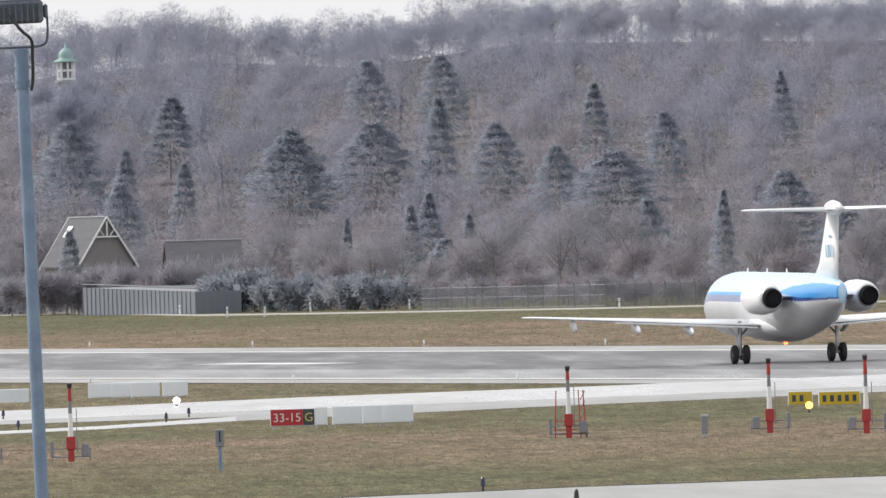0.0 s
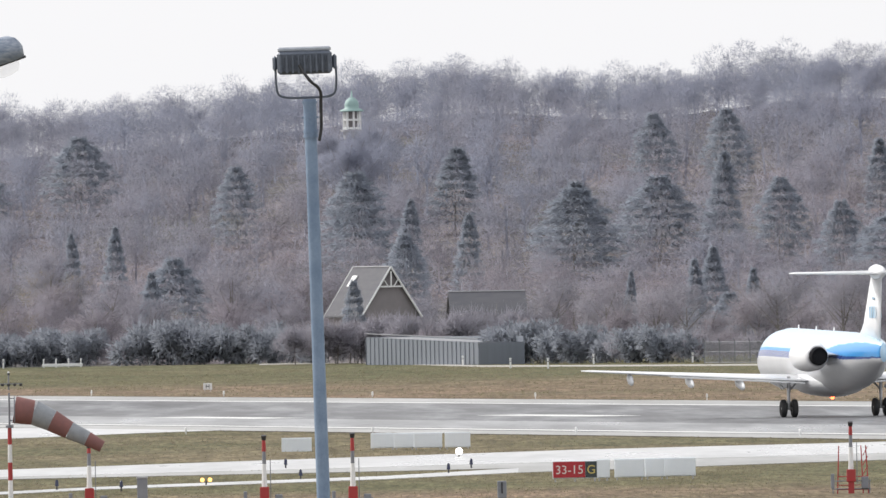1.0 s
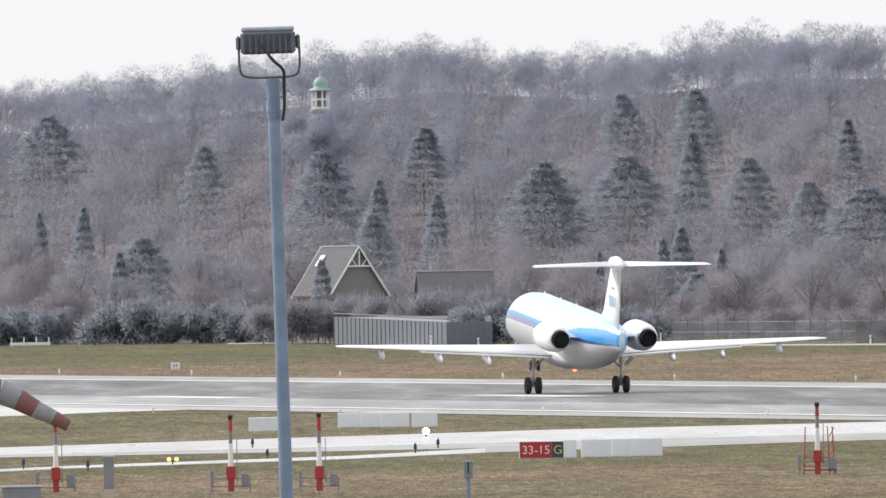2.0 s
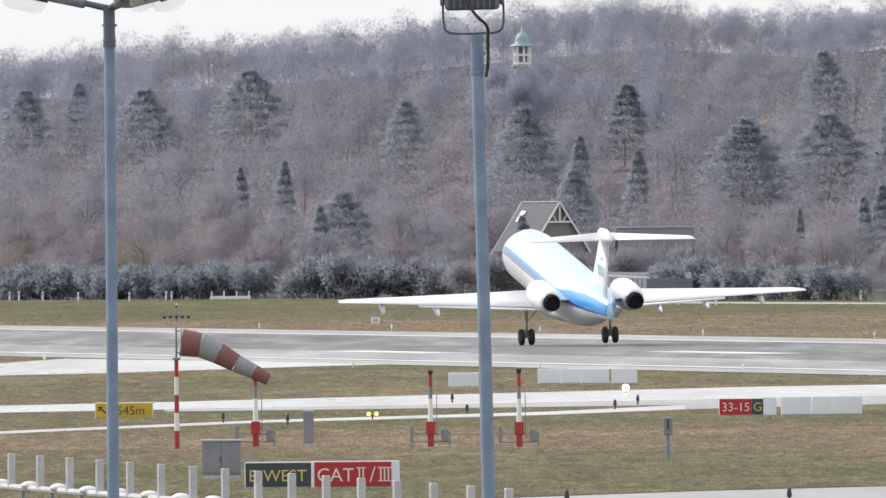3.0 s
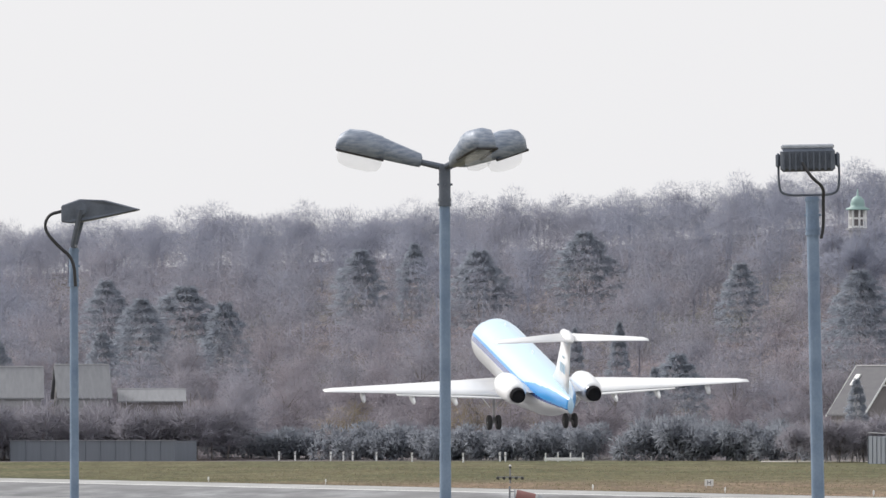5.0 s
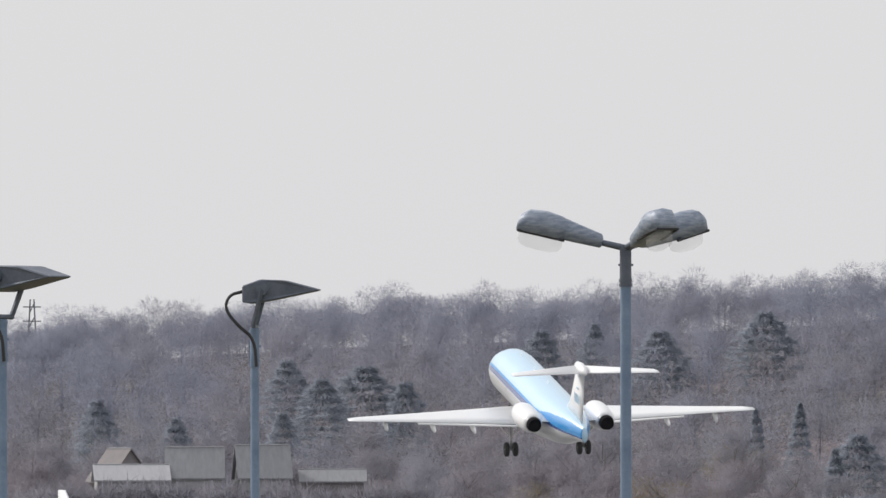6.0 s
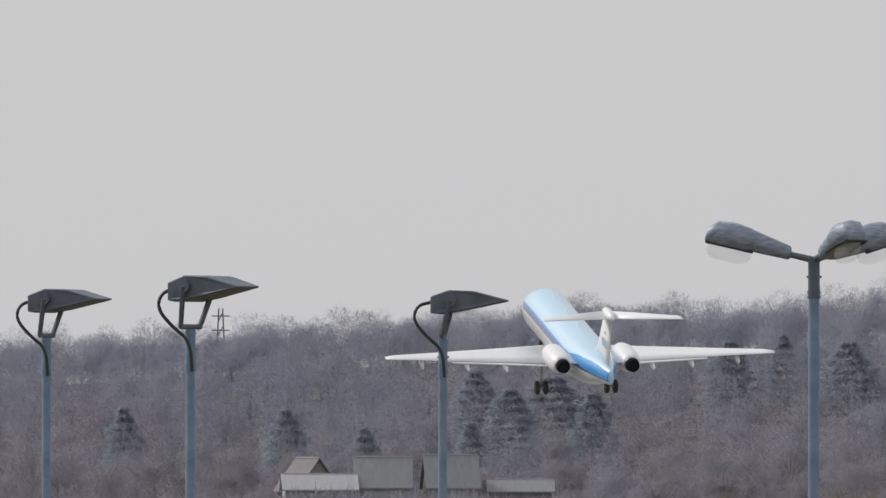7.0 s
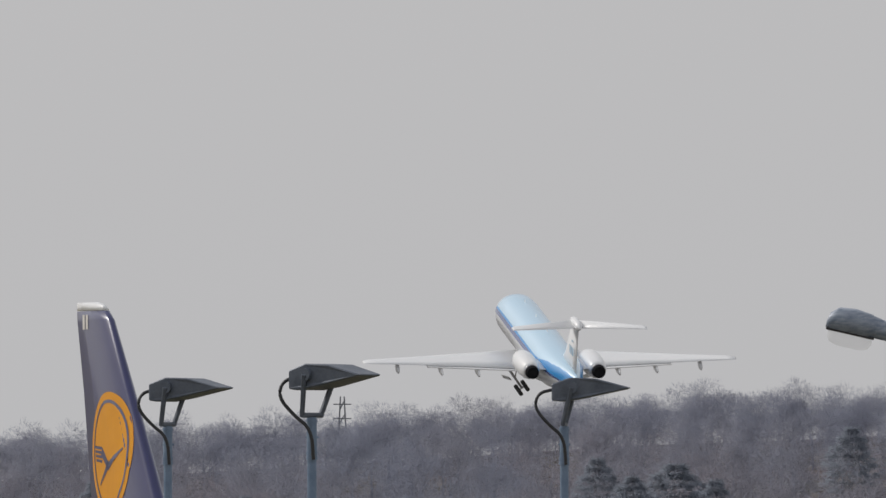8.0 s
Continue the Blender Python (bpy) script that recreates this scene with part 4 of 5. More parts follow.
M["roof_dark"] = material("dark_roof_tiles", (0.095, 0.097, 0.112), (0.12, 0.12, 0.132), scale=0.8, rough=0.8, stretch=(1, 1, 4))
M["roof_grey"] = material("grey_roof_sheet", (0.27, 0.275, 0.29), (0.22, 0.225, 0.24), scale=0.8, rough=0.6, stretch=(4, 1, 1))
M["roof_red"] = material("brown_roof_tiles", (0.24, 0.215, 0.215), (0.20, 0.185, 0.19), scale=0.8, rough=0.8)
M["roof_pale"] = material("pale_roof_sheet", (0.46, 0.46, 0.48), (0.40, 0.40, 0.42), scale=0.8, rough=0.6, stretch=(4, 1, 1))
M["wall_white"] = material("white_render", (0.44, 0.44, 0.45), (0.37, 0.37, 0.38), scale=0.6, rough=0.8)
M["wall_brick"] = material("brown_brick_wall", (0.26, 0.24, 0.245), (0.23, 0.215, 0.22), scale=0.8, rough=0.9)
M["pane"] = material("window_pane", (0.04, 0.045, 0.05), (0.06, 0.065, 0.07), scale=1, rough=0.08)
M["copper"] = material("green_copper", (0.26, 0.39, 0.37), (0.30, 0.43, 0.41), scale=1, rough=0.6)
M["shed"] = material("blue_grey_sheet", (0.17, 0.19, 0.225), (0.15, 0.17, 0.20), scale=0.4, rough=0.6, stretch=(6, 6, 0.3))
M["wire"] = material("fence_wire", (0.20, 0.21, 0.23), (0.16, 0.17, 0.19), scale=2, rough=0.6)


def writing(name, body, size, mat, parent, x, y, z, align="CENTER"):
    """Letters as a thin mesh facing -y, standing at x, y, z (the line's foot)."""
    cu = bpy.data.curves.new(name, "FONT")
    cu.body, cu.size, cu.extrude, cu.align_x = body, size, 0.006, align
    tmp = bpy.data.objects.new(name, cu)
    scene.collection.objects.link(tmp)
    bpy.context.view_layer.update()
    me = bpy.data.meshes.new_from_object(tmp.evaluated_get(bpy.context.evaluated_depsgraph_get()))
    bpy.data.objects.remove(tmp)
    bpy.data.curves.remove(cu)
    me.materials.clear()
    me.materials.append(mat)
    ob = new(name, me)
    ob.parent = parent
    ob.matrix_basis = pose(x, y, z, 90, 0, 0)
    return ob


def sign(x, y, w, h, faces, label, foot=0.12, turn=0.0, ends=True):
    """A lit airfield sign: casing, face panels (left edge, width, material), legs; the writing is added by the caller."""
    t = thing("airfield_sign", label, "sign", pose(x, y, land(x, y) + 0.02, 0, 0, turn))
    part("casing", box(B(), 0, .12, foot + h / 2, w + .04, .22, h + .03, .012), M["panel"], t, "pale sheet-metal casing")
    for x0, fw, mat in faces:
        part("face", box(B(), -w / 2 + x0 + fw / 2, -.002, foot + h / 2, fw - .012, .03, h - .03, .004), mat, t)
    n = max(2, round(w / 0.9) + 1)
    for k in range(n):
        part("leg", rod(B(), (-w / 2 + .08 + k * (w - .16) / (n - 1), .12, -.04), (-w / 2 + .08 + k * (w - .16) / (n - 1), .12, foot), .03, .03, 8), M["metal"], t)
    return t


t = sign(9.58, 891, 1.58, 0.60, [(0, 1.16, M["sign_red"]), (1.16, .42, M["sign_black"])], "red and black runway sign with white characters")
writing("writing", "33-15", .44, M["sign_letter"], t, -.20, -.022, .27)
writing("writing", "G", .44, M["sign_gold"], t, .585, -.022, .27)
for x0, w in ((10.62, .44), (11.58, 1.05), (12.5, .68), (13.42, 1.1)):
    sign(x0, 893 + (x0 - 10.6) * .8, w, .64, [(0, w, M["panel"])], "blank pale grey back of an airfield sign", foot=.1)
for x0, y0, w in ((-0.5, 1086, 1.28), (3.22, 1066, 1.0), (4.14, 1065, .84), (5.16, 1064, 1.18), (6.42, 1063, 1.06)):
    sign(x0, y0, w, .62, [(0, w, M["panel"])], "blank pale grey back of an airfield sign", foot=.08)
for x0, y0, w, h in ((-34.8, 1213, 1.05, .54), (-29.75, 1039, 1.2, .52), (-28.5, 1038, 1.25, .52), (-26.65, 1039, 1.62, .56)):
    sign(x0, y0, w, h, [(0, w, M["panel"])], "blank pale grey back of an airfield sign", foot=.06)
t = sign(-12.92, 911, 2.1, .55, [(0, 2.1, M["sign_yellow"])], "yellow distance sign with black characters", foot=.06)
writing("writing", "545m", .46, M["sign_black"], t, .25, -.022, .17)
bm = box(B(), -.78, -.022, .33, .30, .012, .05, ry=45)
box(bm, -.86, -.022, .45, .16, .012, .05)
box(bm, -.92, -.022, .39, .05, .012, .16)
part("arrow", bm, M["sign_black"], t, "black arrow")
for x0, y0, w in ((29.0, 927, .88), (30.3, 922, 1.52)):
    t = sign(x0, y0, w, .5, [(0, w, M["sign_yellow"])], "yellow guidance sign with blurred dark bars", foot=.04)
    for k in range(max(2, int(w / .3))):
        part("bar", box(B(), -w / 2 + .2 + k * .28, -.022, .29, .14, .012, .24), M["sign_black"], t)
t = sign(-5.41, 680, 1.84, .68, [(0, 1.84, M["sign_black"])], "black location sign with yellow characters", foot=.05)
writing("writing", "B-WEST", .46, M["sign_gold"], t, -.03, -.022, .21)
t = sign(-3.30, 679, 2.38, .70, [(.06, 2.12, M["sign_red"])], "red sign with white characters and pale ends", foot=.05)
writing("writing", "CAT", .52, M["sign_letter"], t, -.55, -.022, .21)
bm = B()
for x0, n in ((.16, 2), (.80, 3)):
    w = .1 * n + .06
    for k in range(n):
        box(bm, x0 + (k - (n - 1) / 2) * .105, -.022, .395, .045, .012, .36)
    for z in (.215, .575):
        box(bm, x0, -.022, z, w, .012, .035)
box(bm, .47, -.022, .395, .04, .012, .44, ry=18)
part("numerals", bm, M["sign_letter"], t, "white Roman numerals two and three")
t = thing("airfield_sign", "small white sign with a black letter on the far grass", "sign", pose(-6.97, 1743, DIP))
part("face", box(B(), 0, 0, .36, .62, .05, .46, .01), M["white"], t)
for q in (-.2, .2):
    part("leg", rod(B(), (q, 0, -.02), (q, 0, .15), .03, .03, 8), M["metal"], t)
writing("writing", "H", .42, M["sign_black"], t, 0, -.03, .22)


def approach_light_mast(x, y, h, lattice=False, box_side=1):
    """A frangible red and white mast with a lamp on top and a steel frame with boxes at its foot."""
    t = thing("approach_light_mast", "red and white lamp mast with grey boxes below", "light mast", pose(x, y, 0), group="approach light masts")
    part("lower_tube", box(B(), 0, 0, .2, .2, .18, .44, .01), M["red"], t)
    part("red_box", box(B(), 0, 0, .6, .30, .28, .42, .015), M["red"], t, "red metal box")
    part("white_tube", rod(B(), (0, 0, .8), (0, 0, 1.55), .09, .065, 12), M["white"], t)
    part("grey_tube", rod(B(), (0, 0, 1.55), (0, 0, 1.95), .065, .055, 12), M["cabinet"], t)
    part("red_tube", rod(B(), (0, 0, 1.95), (0, 0, h - .14), .07, .055, 12), M["red"], t)
    bm = rod(B(), (0, 0, h - .14), (0, -.04, h), .075, .085, 12)
    part("lamp", bm, M["black"], t)
    part("side_rod", rod(B(), (.2, .05, .3), (.2, .05, 1.7), .015, .015, 6), M["cabinet"], t)
    for q in (-.36, .36):
        for z in (.16, .42):
            part("frame_rail", rod(B(), (q - .3, 0, z), (q + .3, 0, z), .02, .02, 6), M["cabinet"], t)
        part("frame_leg", rod(B(), (q * 1.7, 0, 0), (q * 1.7, 0, .46), .022, .022, 6), M["cabinet"], t)
    part("junction_box", box(B(), box_side * .46, .05, .36, .24, .2, .40, .02), M["cabinet"], t, "grey junction box")
    part("junction_box", box(B(), -box_side * .62, .05, .42, .12, .16, .5, .02), M["cabinet"], t, "grey junction box")
    if lattice:
        for q in (-.46, .4, .58):
            part("lattice_leg", rod(B(), (q, .1, 0), (q * .86, .1, 1.6), .022, .018, 6), M["red"], t)
        for z in (.3, .62, .94, 1.26):
            part("lattice_bar", rod(B(), (.4, .1, z), (.56, .1, z + .3), .014, .014, 6), M["red"], t)
            part("lattice_bar", rod(B(), (-.46, .1, z * .45), (.56, .1, z * .45), .014, .014, 6), M["red"], t)
    return t


for x, y, h, lat, sd in ((-7.14, 805, 2.27, False, 1), (-1.44, 799, 2.47, False, 1), (1.41, 795.5, 2.52, False, 1), (18.11, 827, 2.4, True, 1), (24.74, 824, 2.48, False, -1), (27.55, 812, 2.58, False, -1)):
    approach_light_mast(x, y, h, lat, sd)


def windsock(x, y):
    t = thing("windsock", "faded red and white windsock on a red and white banded pole", "windsock", pose(x, y, 0))
    for k in range(5):
        part("pole_band", rod(B(), (0, 0, k * .58), (0, 0, (k + 1) * .58), .085 - k * .004, .081 - k * .004, 14), M["red"] if k % 2 == 0 else M["white"], t)
    part("upper_pole", rod(B(), (0, 0, 2.9), (0, 0, 3.98), .035, .03, 10), M["cabinet"], t)
    part("collar", rod(B(), (0, 0, 2.86), (0, 0, 2.94), .13, .13, 14), M["cabinet"], t)
    bm = B()
    n = 20
    bmesh.ops.create_circle(bm, segments=24, radius=.44, matrix=pose(.17, 0, 3.44, 0, 90, 0))
    ring = [v.co.copy() for v in bm.verts]
    bm.free()
    part("hoop", tube(B(), ring + [ring[0]], .02, 6), M["cabinet"], t)
    for z in (3.1, 3.8):
        part("hoop_arm", rod(B(), (0, 0, z), (.17, 0, z), .018, .018, 6), M["cabinet"], t)
    # the cloth: five stiff lengths, each drooping a little more
    path = [(.17, 3.44), (.78, 3.34), (1.36, 3.07), (1.92, 2.75), (2.5, 2.47), (2.98, 2.2)]
    rad = [.44, .40, .35, .29, .24, .19]
    for k in range(5):
        bm = B()
        rings = []
        for q in (0.0, 0.33, 0.66, 1.0):
            cx, cz = (path[k][i] + (path[k + 1][i] - path[k][i]) * q for i in (0, 1))
            r = rad[k] + (rad[k + 1] - rad[k]) * q
            a = math.atan2(path[k + 1][1] - path[k][1], path[k + 1][0] - path[k][0])
            rings.append([bm.verts.new((cx - math.sin(a) * r * math.cos(j * 2 * math.pi / n) * (1 + .05 * math.sin(j * 3 + k)), r * math.sin(j * 2 * math.pi / n), cz + math.cos(a) * r * math.cos(j * 2 * math.pi / n))) for j in range(n)])
        skin(bm, rings, caps=False)
        part("cloth_ring", bm, M["sock_red"] if k % 2 == 0 else M["sock_white"], t, "faded red cloth" if k % 2 == 0 else "dirty white cloth", smooth=True)
    return t


windsock(-9.63, 799)


def small_cabinet(x, y, w, d, h, name, label, door=True):
    t = thing(name, label, "cabinet", pose(x, y, 0))
    part("plinth", box(B(), 0, 0, .05, w * .94, d * .94, .1), M["concrete_post"], t)
    part("body", box(B(), 0, 0, .1 + (h - .16) / 2, w, d, h - .16, .012), M["cabinet"], t)
    part("lid", box(B(), 0, 0, h - .03, w * 1.1, d * 1.1, .06, .012), M["concrete_post"], t)
    if door:
        for q in (-.25, .25):
            dr = part("door", box(B(), q * w, -d / 2 - .008, h * .5, w * .46, .02, h * .7, .004), M["cabinet"], t)
        part("handle", box(B(), -.03 * w, -d / 2 - .03, h * .5, .03, .03, .12), M["black"], dr)
    return t


small_cabinet(-7.29, 710, 1.1, .6, 1.12, "switch_cabinet", "grey two-door switch cabinet on the grass")
small_cabinet(-5.41, 803, .34, .3, 1.18, "service_pillar", "narrow grey service pillar on the grass", door=False)
small_cabinet(22.37, 817, .22, .2, .74, "service_pillar", "narrow grey service pillar on the grass", door=False)
t = thing("post_box_unit", "small grey unit on a steel post in the grass", "sensor", pose(5.86, 753, 0))
part("post", box(B(), 0, 0, .36, .11, .11, .76, .01), M["galv"], t)
bm = box(B(), 0, 0, 1.0, .28, .22, .52, .02)
part("housing", bm, M["cabinet"], t)
part("slot", box(B(), 0, -.115, 1.05, .05, .02, .34), M["black"], t)


def edge_light(x, y, mat, label, h=.3, glow=None):
    t = thing("edge_light", label, "edge light", pose(x, y, land(x, y)), group="edge lights")
    part("stem", rod(B(), (0, 0, -.02), (0, 0, h * .5), .035, .03, 8), M["black"] if mat is not M["white"] else M["white"], t)
    part("head", rod(B(), (0, 0, h * .45), (0, 0, h), .075, .055, 10), mat, t)
    part("cap", rod(B(), (0, 0, h), (0, 0, h + .05), .055, .025, 10), glow or mat, t)
    return t


M["blue_lens"] = material("blue_lens", (0.02, 0.025, 0.06), (0.03, 0.035, 0.08), scale=4, rough=0.2)
for x, y in ((-.9, 975), (6.3, 959), (5.3, 938), (-9.1, 894), (-6.7, 884), (-.3, 921)):
    edge_light(x, y, M["blue_lens"], "small dark blue taxiway edge light", .34)
edge_light(12.4, 675.5, M["blue_lens"], "small blue taxiway edge light", .36)
for x, y in ((2.35, 640), (8.1, 640), (14.2, 642)):
    edge_light(x, y, M["black"], "small black taxiway marker light", .34)
for x, y in ((-6.3, 1281), (3.3, 1255), (13.3, 1227), (23.5, 1182), (-23.6, 1358)):
    edge_light(x, y, M["white"], "small white runway edge light", .32)
for x, y in ((-14.9, 1714), (-5.6, 1671), (4.3, 1623), (14.5, 1572), (24.6, 1523), (34.6, 1474), (-25.7, 1765), (-35.3, 1812), (-45.0, 1858)):
    edge_light(x, y, M["white"], "small white runway edge light", .34)
t = thing("guard_light", "pair of glowing yellow runway guard lamps", "lamp", pose(-3.75, 904, 0))
part("stand", rod(B(), (0, 0, -.02), (0, 0, .16), .03, .03, 8), M["black"], t)
for q in (-.14, .14):
    part("lamp", rod(B(), (q, .04, .2), (q, -.06, .2), .06, .075, 14), M["glow_yellow"], t, "glowing yellow lamp")
t = thing("guard_light", "glowing yellow runway guard lamp by a sign", "lamp", pose(28.4, 898, 0))
part("stand", rod(B(), (0, 0, -.02), (0, 0, .2), .03, .03, 8), M["black"], t)
part("lamp", rod(B(), (0, .04, .28), (0, -.06, .28), .12, .14, 16), M["glow_yellow"], t, "glowing yellow lamp")
t = thing("runway_light", "round glowing white runway lamp in the grass", "lamp", pose(6.2, 1018, 0.02))
part("stand", rod(B(), (0, 0, -.02), (0, 0, .1), .05, .05, 8), M["black"], t)
bm = B()
bmesh.ops.create_uvsphere(bm, u_segments=16, v_segments=10, radius=.15, matrix=pose(0, 0, .22))
part("lamp", bm, M["glow_white"], t, "glowing white lamp", smooth=True)


def light_bar(x, y):
    """A cross-bar of lamps on a mast, beyond the runway."""
    t = thing("light_bar", "dark cross-bar of small lamps on a short mast beyond the runway", "light mast", pose(x, y, land(x, y)))
    part("mast", rod(B(), (0, 0, 0), (0, 0, 1.1), .06, .05, 10), M["cabinet"], t)
    part("bar", box(B(), 0, 0, .45, 2.0, .1, .09, .01), M["cabinet"], t)
    for k in range(5):
        part("lamp", box(B(), -.9 + k * .45, -.05, .38, .22, .2, .2, .03), M["black"], t)
    part("top_lamp", rod(B(), (0, 0, 1.1), (0, 0, 1.26), .1, .08, 12), M["black"], t)
    part("top_glass", rod(B(), (0, 0, 1.26), (0, 0, 1.38), .09, .05, 12), M["white"], t)


light_bar(-21.9, 1820)


def antenna_array():
    """A long beam with upright plates and white lamps, on legs, near the terminal."""
    t = thing("antenna_array", "row of upright pale plates and white domes on a steel beam", "antenna array", pose(-7.26, 520, 0))
    d = Vector((5.73, -40, 0))
    turn = math.degrees(math.atan2(d.y, d.x))
    step = d / 8
    part("beam", rod(B(), Vector((0, 0, 1.70)) - step * 5, Vector((0, 0, 1.70)) + step * 12, .07, .07, 8), M["concrete_post"], t)
    for k in range(-5, 12):
        p = step * k
        part("plate", box(B(), p.x, p.y, 2.05, .16, .10, .76, .015, rz=32), M["concrete_post"], t, "upright pale plate")
        q = step * (k + .62)
        bm = B()
        bmesh.ops.create_uvsphere(bm, u_segments=12, v_segments=6, radius=.2, matrix=pose(q.x, q.y, 1.76) @ Matrix.Diagonal((1, 1, .5, 1)))
        part("dome", bm, M["white"], t, "white plastic dome", smooth=True)
        r = step * (k + .4)
        part("leg", rod(B(), (r.x, r.y, 0), (r.x, r.y, 1.66), .045, .045, 8), M["cabinet"], t)


antenna_array()

# ---- the far edge of the airfield ----
posts = [(-31.2, 2240), (-28.1, 2258), (-27.6, 2258), (-16.1, 2277), (-14.4, 2272), (-10.5, 2274), (-9.4, 2284), (-5.5, 2273), (-3.5, 2266), (1.9, 2264), (13.5, 2135), (17.0, 2061), (19.9, 2038), (24.6, 2119), (48.1, 1997), (33.0, 2114),
         (-72.2, 2340), (-68.6, 2335), (-64.3, 2330), (-61.1, 2324), (-57.9, 2317), (-49.1, 2298), (-47.5, 2293), (-44.1, 2288), (-42.9, 2286), (-42.0, 2284), (-39.7, 2278), (-36.1, 2257), (-32.9, 2290)]
for x, y in posts:
    t = thing("marker_post", "short white marker post with a dark band on the far grass", "post", pose(x, y, land(x, y)), group="marker posts")
    part("post", box(B(), 0, 0, .36, .16, .16, .74, .02), M["white"], t)
    part("band", box(B(), 0, 0, .58, .17, .17, .07), M["cabinet"], t)
    part("cap", box(B(), 0, 0, .80, .2, .2, .1, .02), M["white"], t)
t = thing("barrier", "low white barrier rail on the far grass", "barrier", pose(-22.2, 2255, DIP))
part("rail", box(B(), 0, 0, .22, 3.7, .2, .28, .02), M["white"], t)
for k in range(4):
    part("post", box(B(), -1.7 + k * 1.13, 0, .4, .13, .13, .82, .02), M["white"], t)
t = thing("white_marker", "tall white pointed marker on the far grass", "marker", pose(-54.0, 2325, land(-54, 2325)))
part("cone", rod(B(), (0, 0, 0), (-.06, 0, 1.15), .28, .05, 10), M["white"], t)


def long_shed(x0, y0, x1, y1, h, label, pitch_drop=0.0):
    """A low sheet-metal wall of ribbed panels with a coping."""
    L = math.hypot(x1 - x0, y1 - y0)
    t = thing("sheet_shed", label, "shed", pose(x0, y0, land(x0, y0) - 0.05, 0, 0, math.degrees(math.atan2(y1 - y0, x1 - x0))))
    n = max(3, round(L / 1.6))
    for k in range(n):
        w = L / n
        hh = h - pitch_drop * (k + .5) / n
        part("wall_panel", box(B(), (k + .5) * w, 0, hh / 2, w - .03, .12, hh, .01), M["shed"], t)
        part("rib", box(B(), k * w, -.09, hh / 2, .07, .07, hh - .05), M["shed"], t)
    part("coping", box(B(), L / 2, 0, h + .05, L + .1, .3, .09, .02, ry=math.degrees(math.atan2(pitch_drop, L))), M["wire"], t)
    for e in (.06, L - .06):
        part("end_wall", box(B(), e, 2.0, (h - pitch_drop * e / L) / 2, .12, 3.9, h - pitch_drop * e / L, .01), M["shed"], t)
    part("back_wall", box(B(), L / 2, 4.0, h / 2, L, .12, h, .01), M["shed"], t)
    part("roof", box(B(), L / 2, 2.0, h - .1 - pitch_drop / 2, L, 4.1, .1, .01, ry=math.degrees(math.atan2(pitch_drop, L))), M["roof_grey"], t)


long_shed(5.4, 2186, 15.0, 2145, 2.5, "long low blue-grey sheet-metal shed by the fence", 0.5)
long_shed(-74.0, 2298, -58.5, 2290, 1.9, "long low blue-grey sheet-metal shed by the fence")


def mesh_fence(x0, x1):
    t = thing("mesh_fence", "grey wire mesh fence with posts along the airfield edge", "fence")
    n = int((x1 - x0) / 1.15)
    bm = B()
    for k in range(n):
        x = x0 + (x1 - x0) * k / (n - 1)
        y = edge(x) - 22
        p = rod(B(), (x, y, DIP), (x, y, DIP + 1.9), .05, .05, 6)
        rod(p, (x, y, DIP + 1.9), (x - .12, y - .25, DIP + 2.15), .04, .03, 6)
        part("post", p, M["wire"], t)
        if k < n - 1:
            x2 = x0 + (x1 - x0) * (k + 1) / (n - 1)
            a, b = Vector((x, y, DIP)), Vector((x2, edge(x2) - 22, DIP))
            for z in (.1, 1.0, 1.84):
                rod(bm, a + Vector((0, 0, z)), b + Vector((0, 0, z)), .025, .025, 3, False)
            for j in range(1, 14):
                q = a.lerp(b, j / 14)
                rod(bm, q, q + Vector((0, 0, 1.85)), .024, .024, 3, False)
    tagged(part("wire_mesh", bm, M["wire"], t), kind="stuff")


mesh_fence(33.5, 70)


# ---- rough grass: tufts of blades on the near plots and beyond the runway ----
PAVED = [ob for ob in bpy.data.objects if ob.name.split(".")[0] in ("runway", "runway_lane", "runway_shoulder", "taxiway", "taxiway_side", "service_road", "exit_taxiway", "apron_taxiway", "perimeter_road")]


def in_poly(px, py, poly):
    """Which of the points lie inside the outline."""
    inside = np.zeros(len(px), bool)
    for (x0, y0), (x1, y1) in zip(poly, poly[1:] + poly[:1]):
        hit = (y0 > py) != (y1 > py)
        inside ^= hit & (px < (x1 - x0) * (py - y0) / (y1 - y0 + 1e-9) + x0)
    return inside


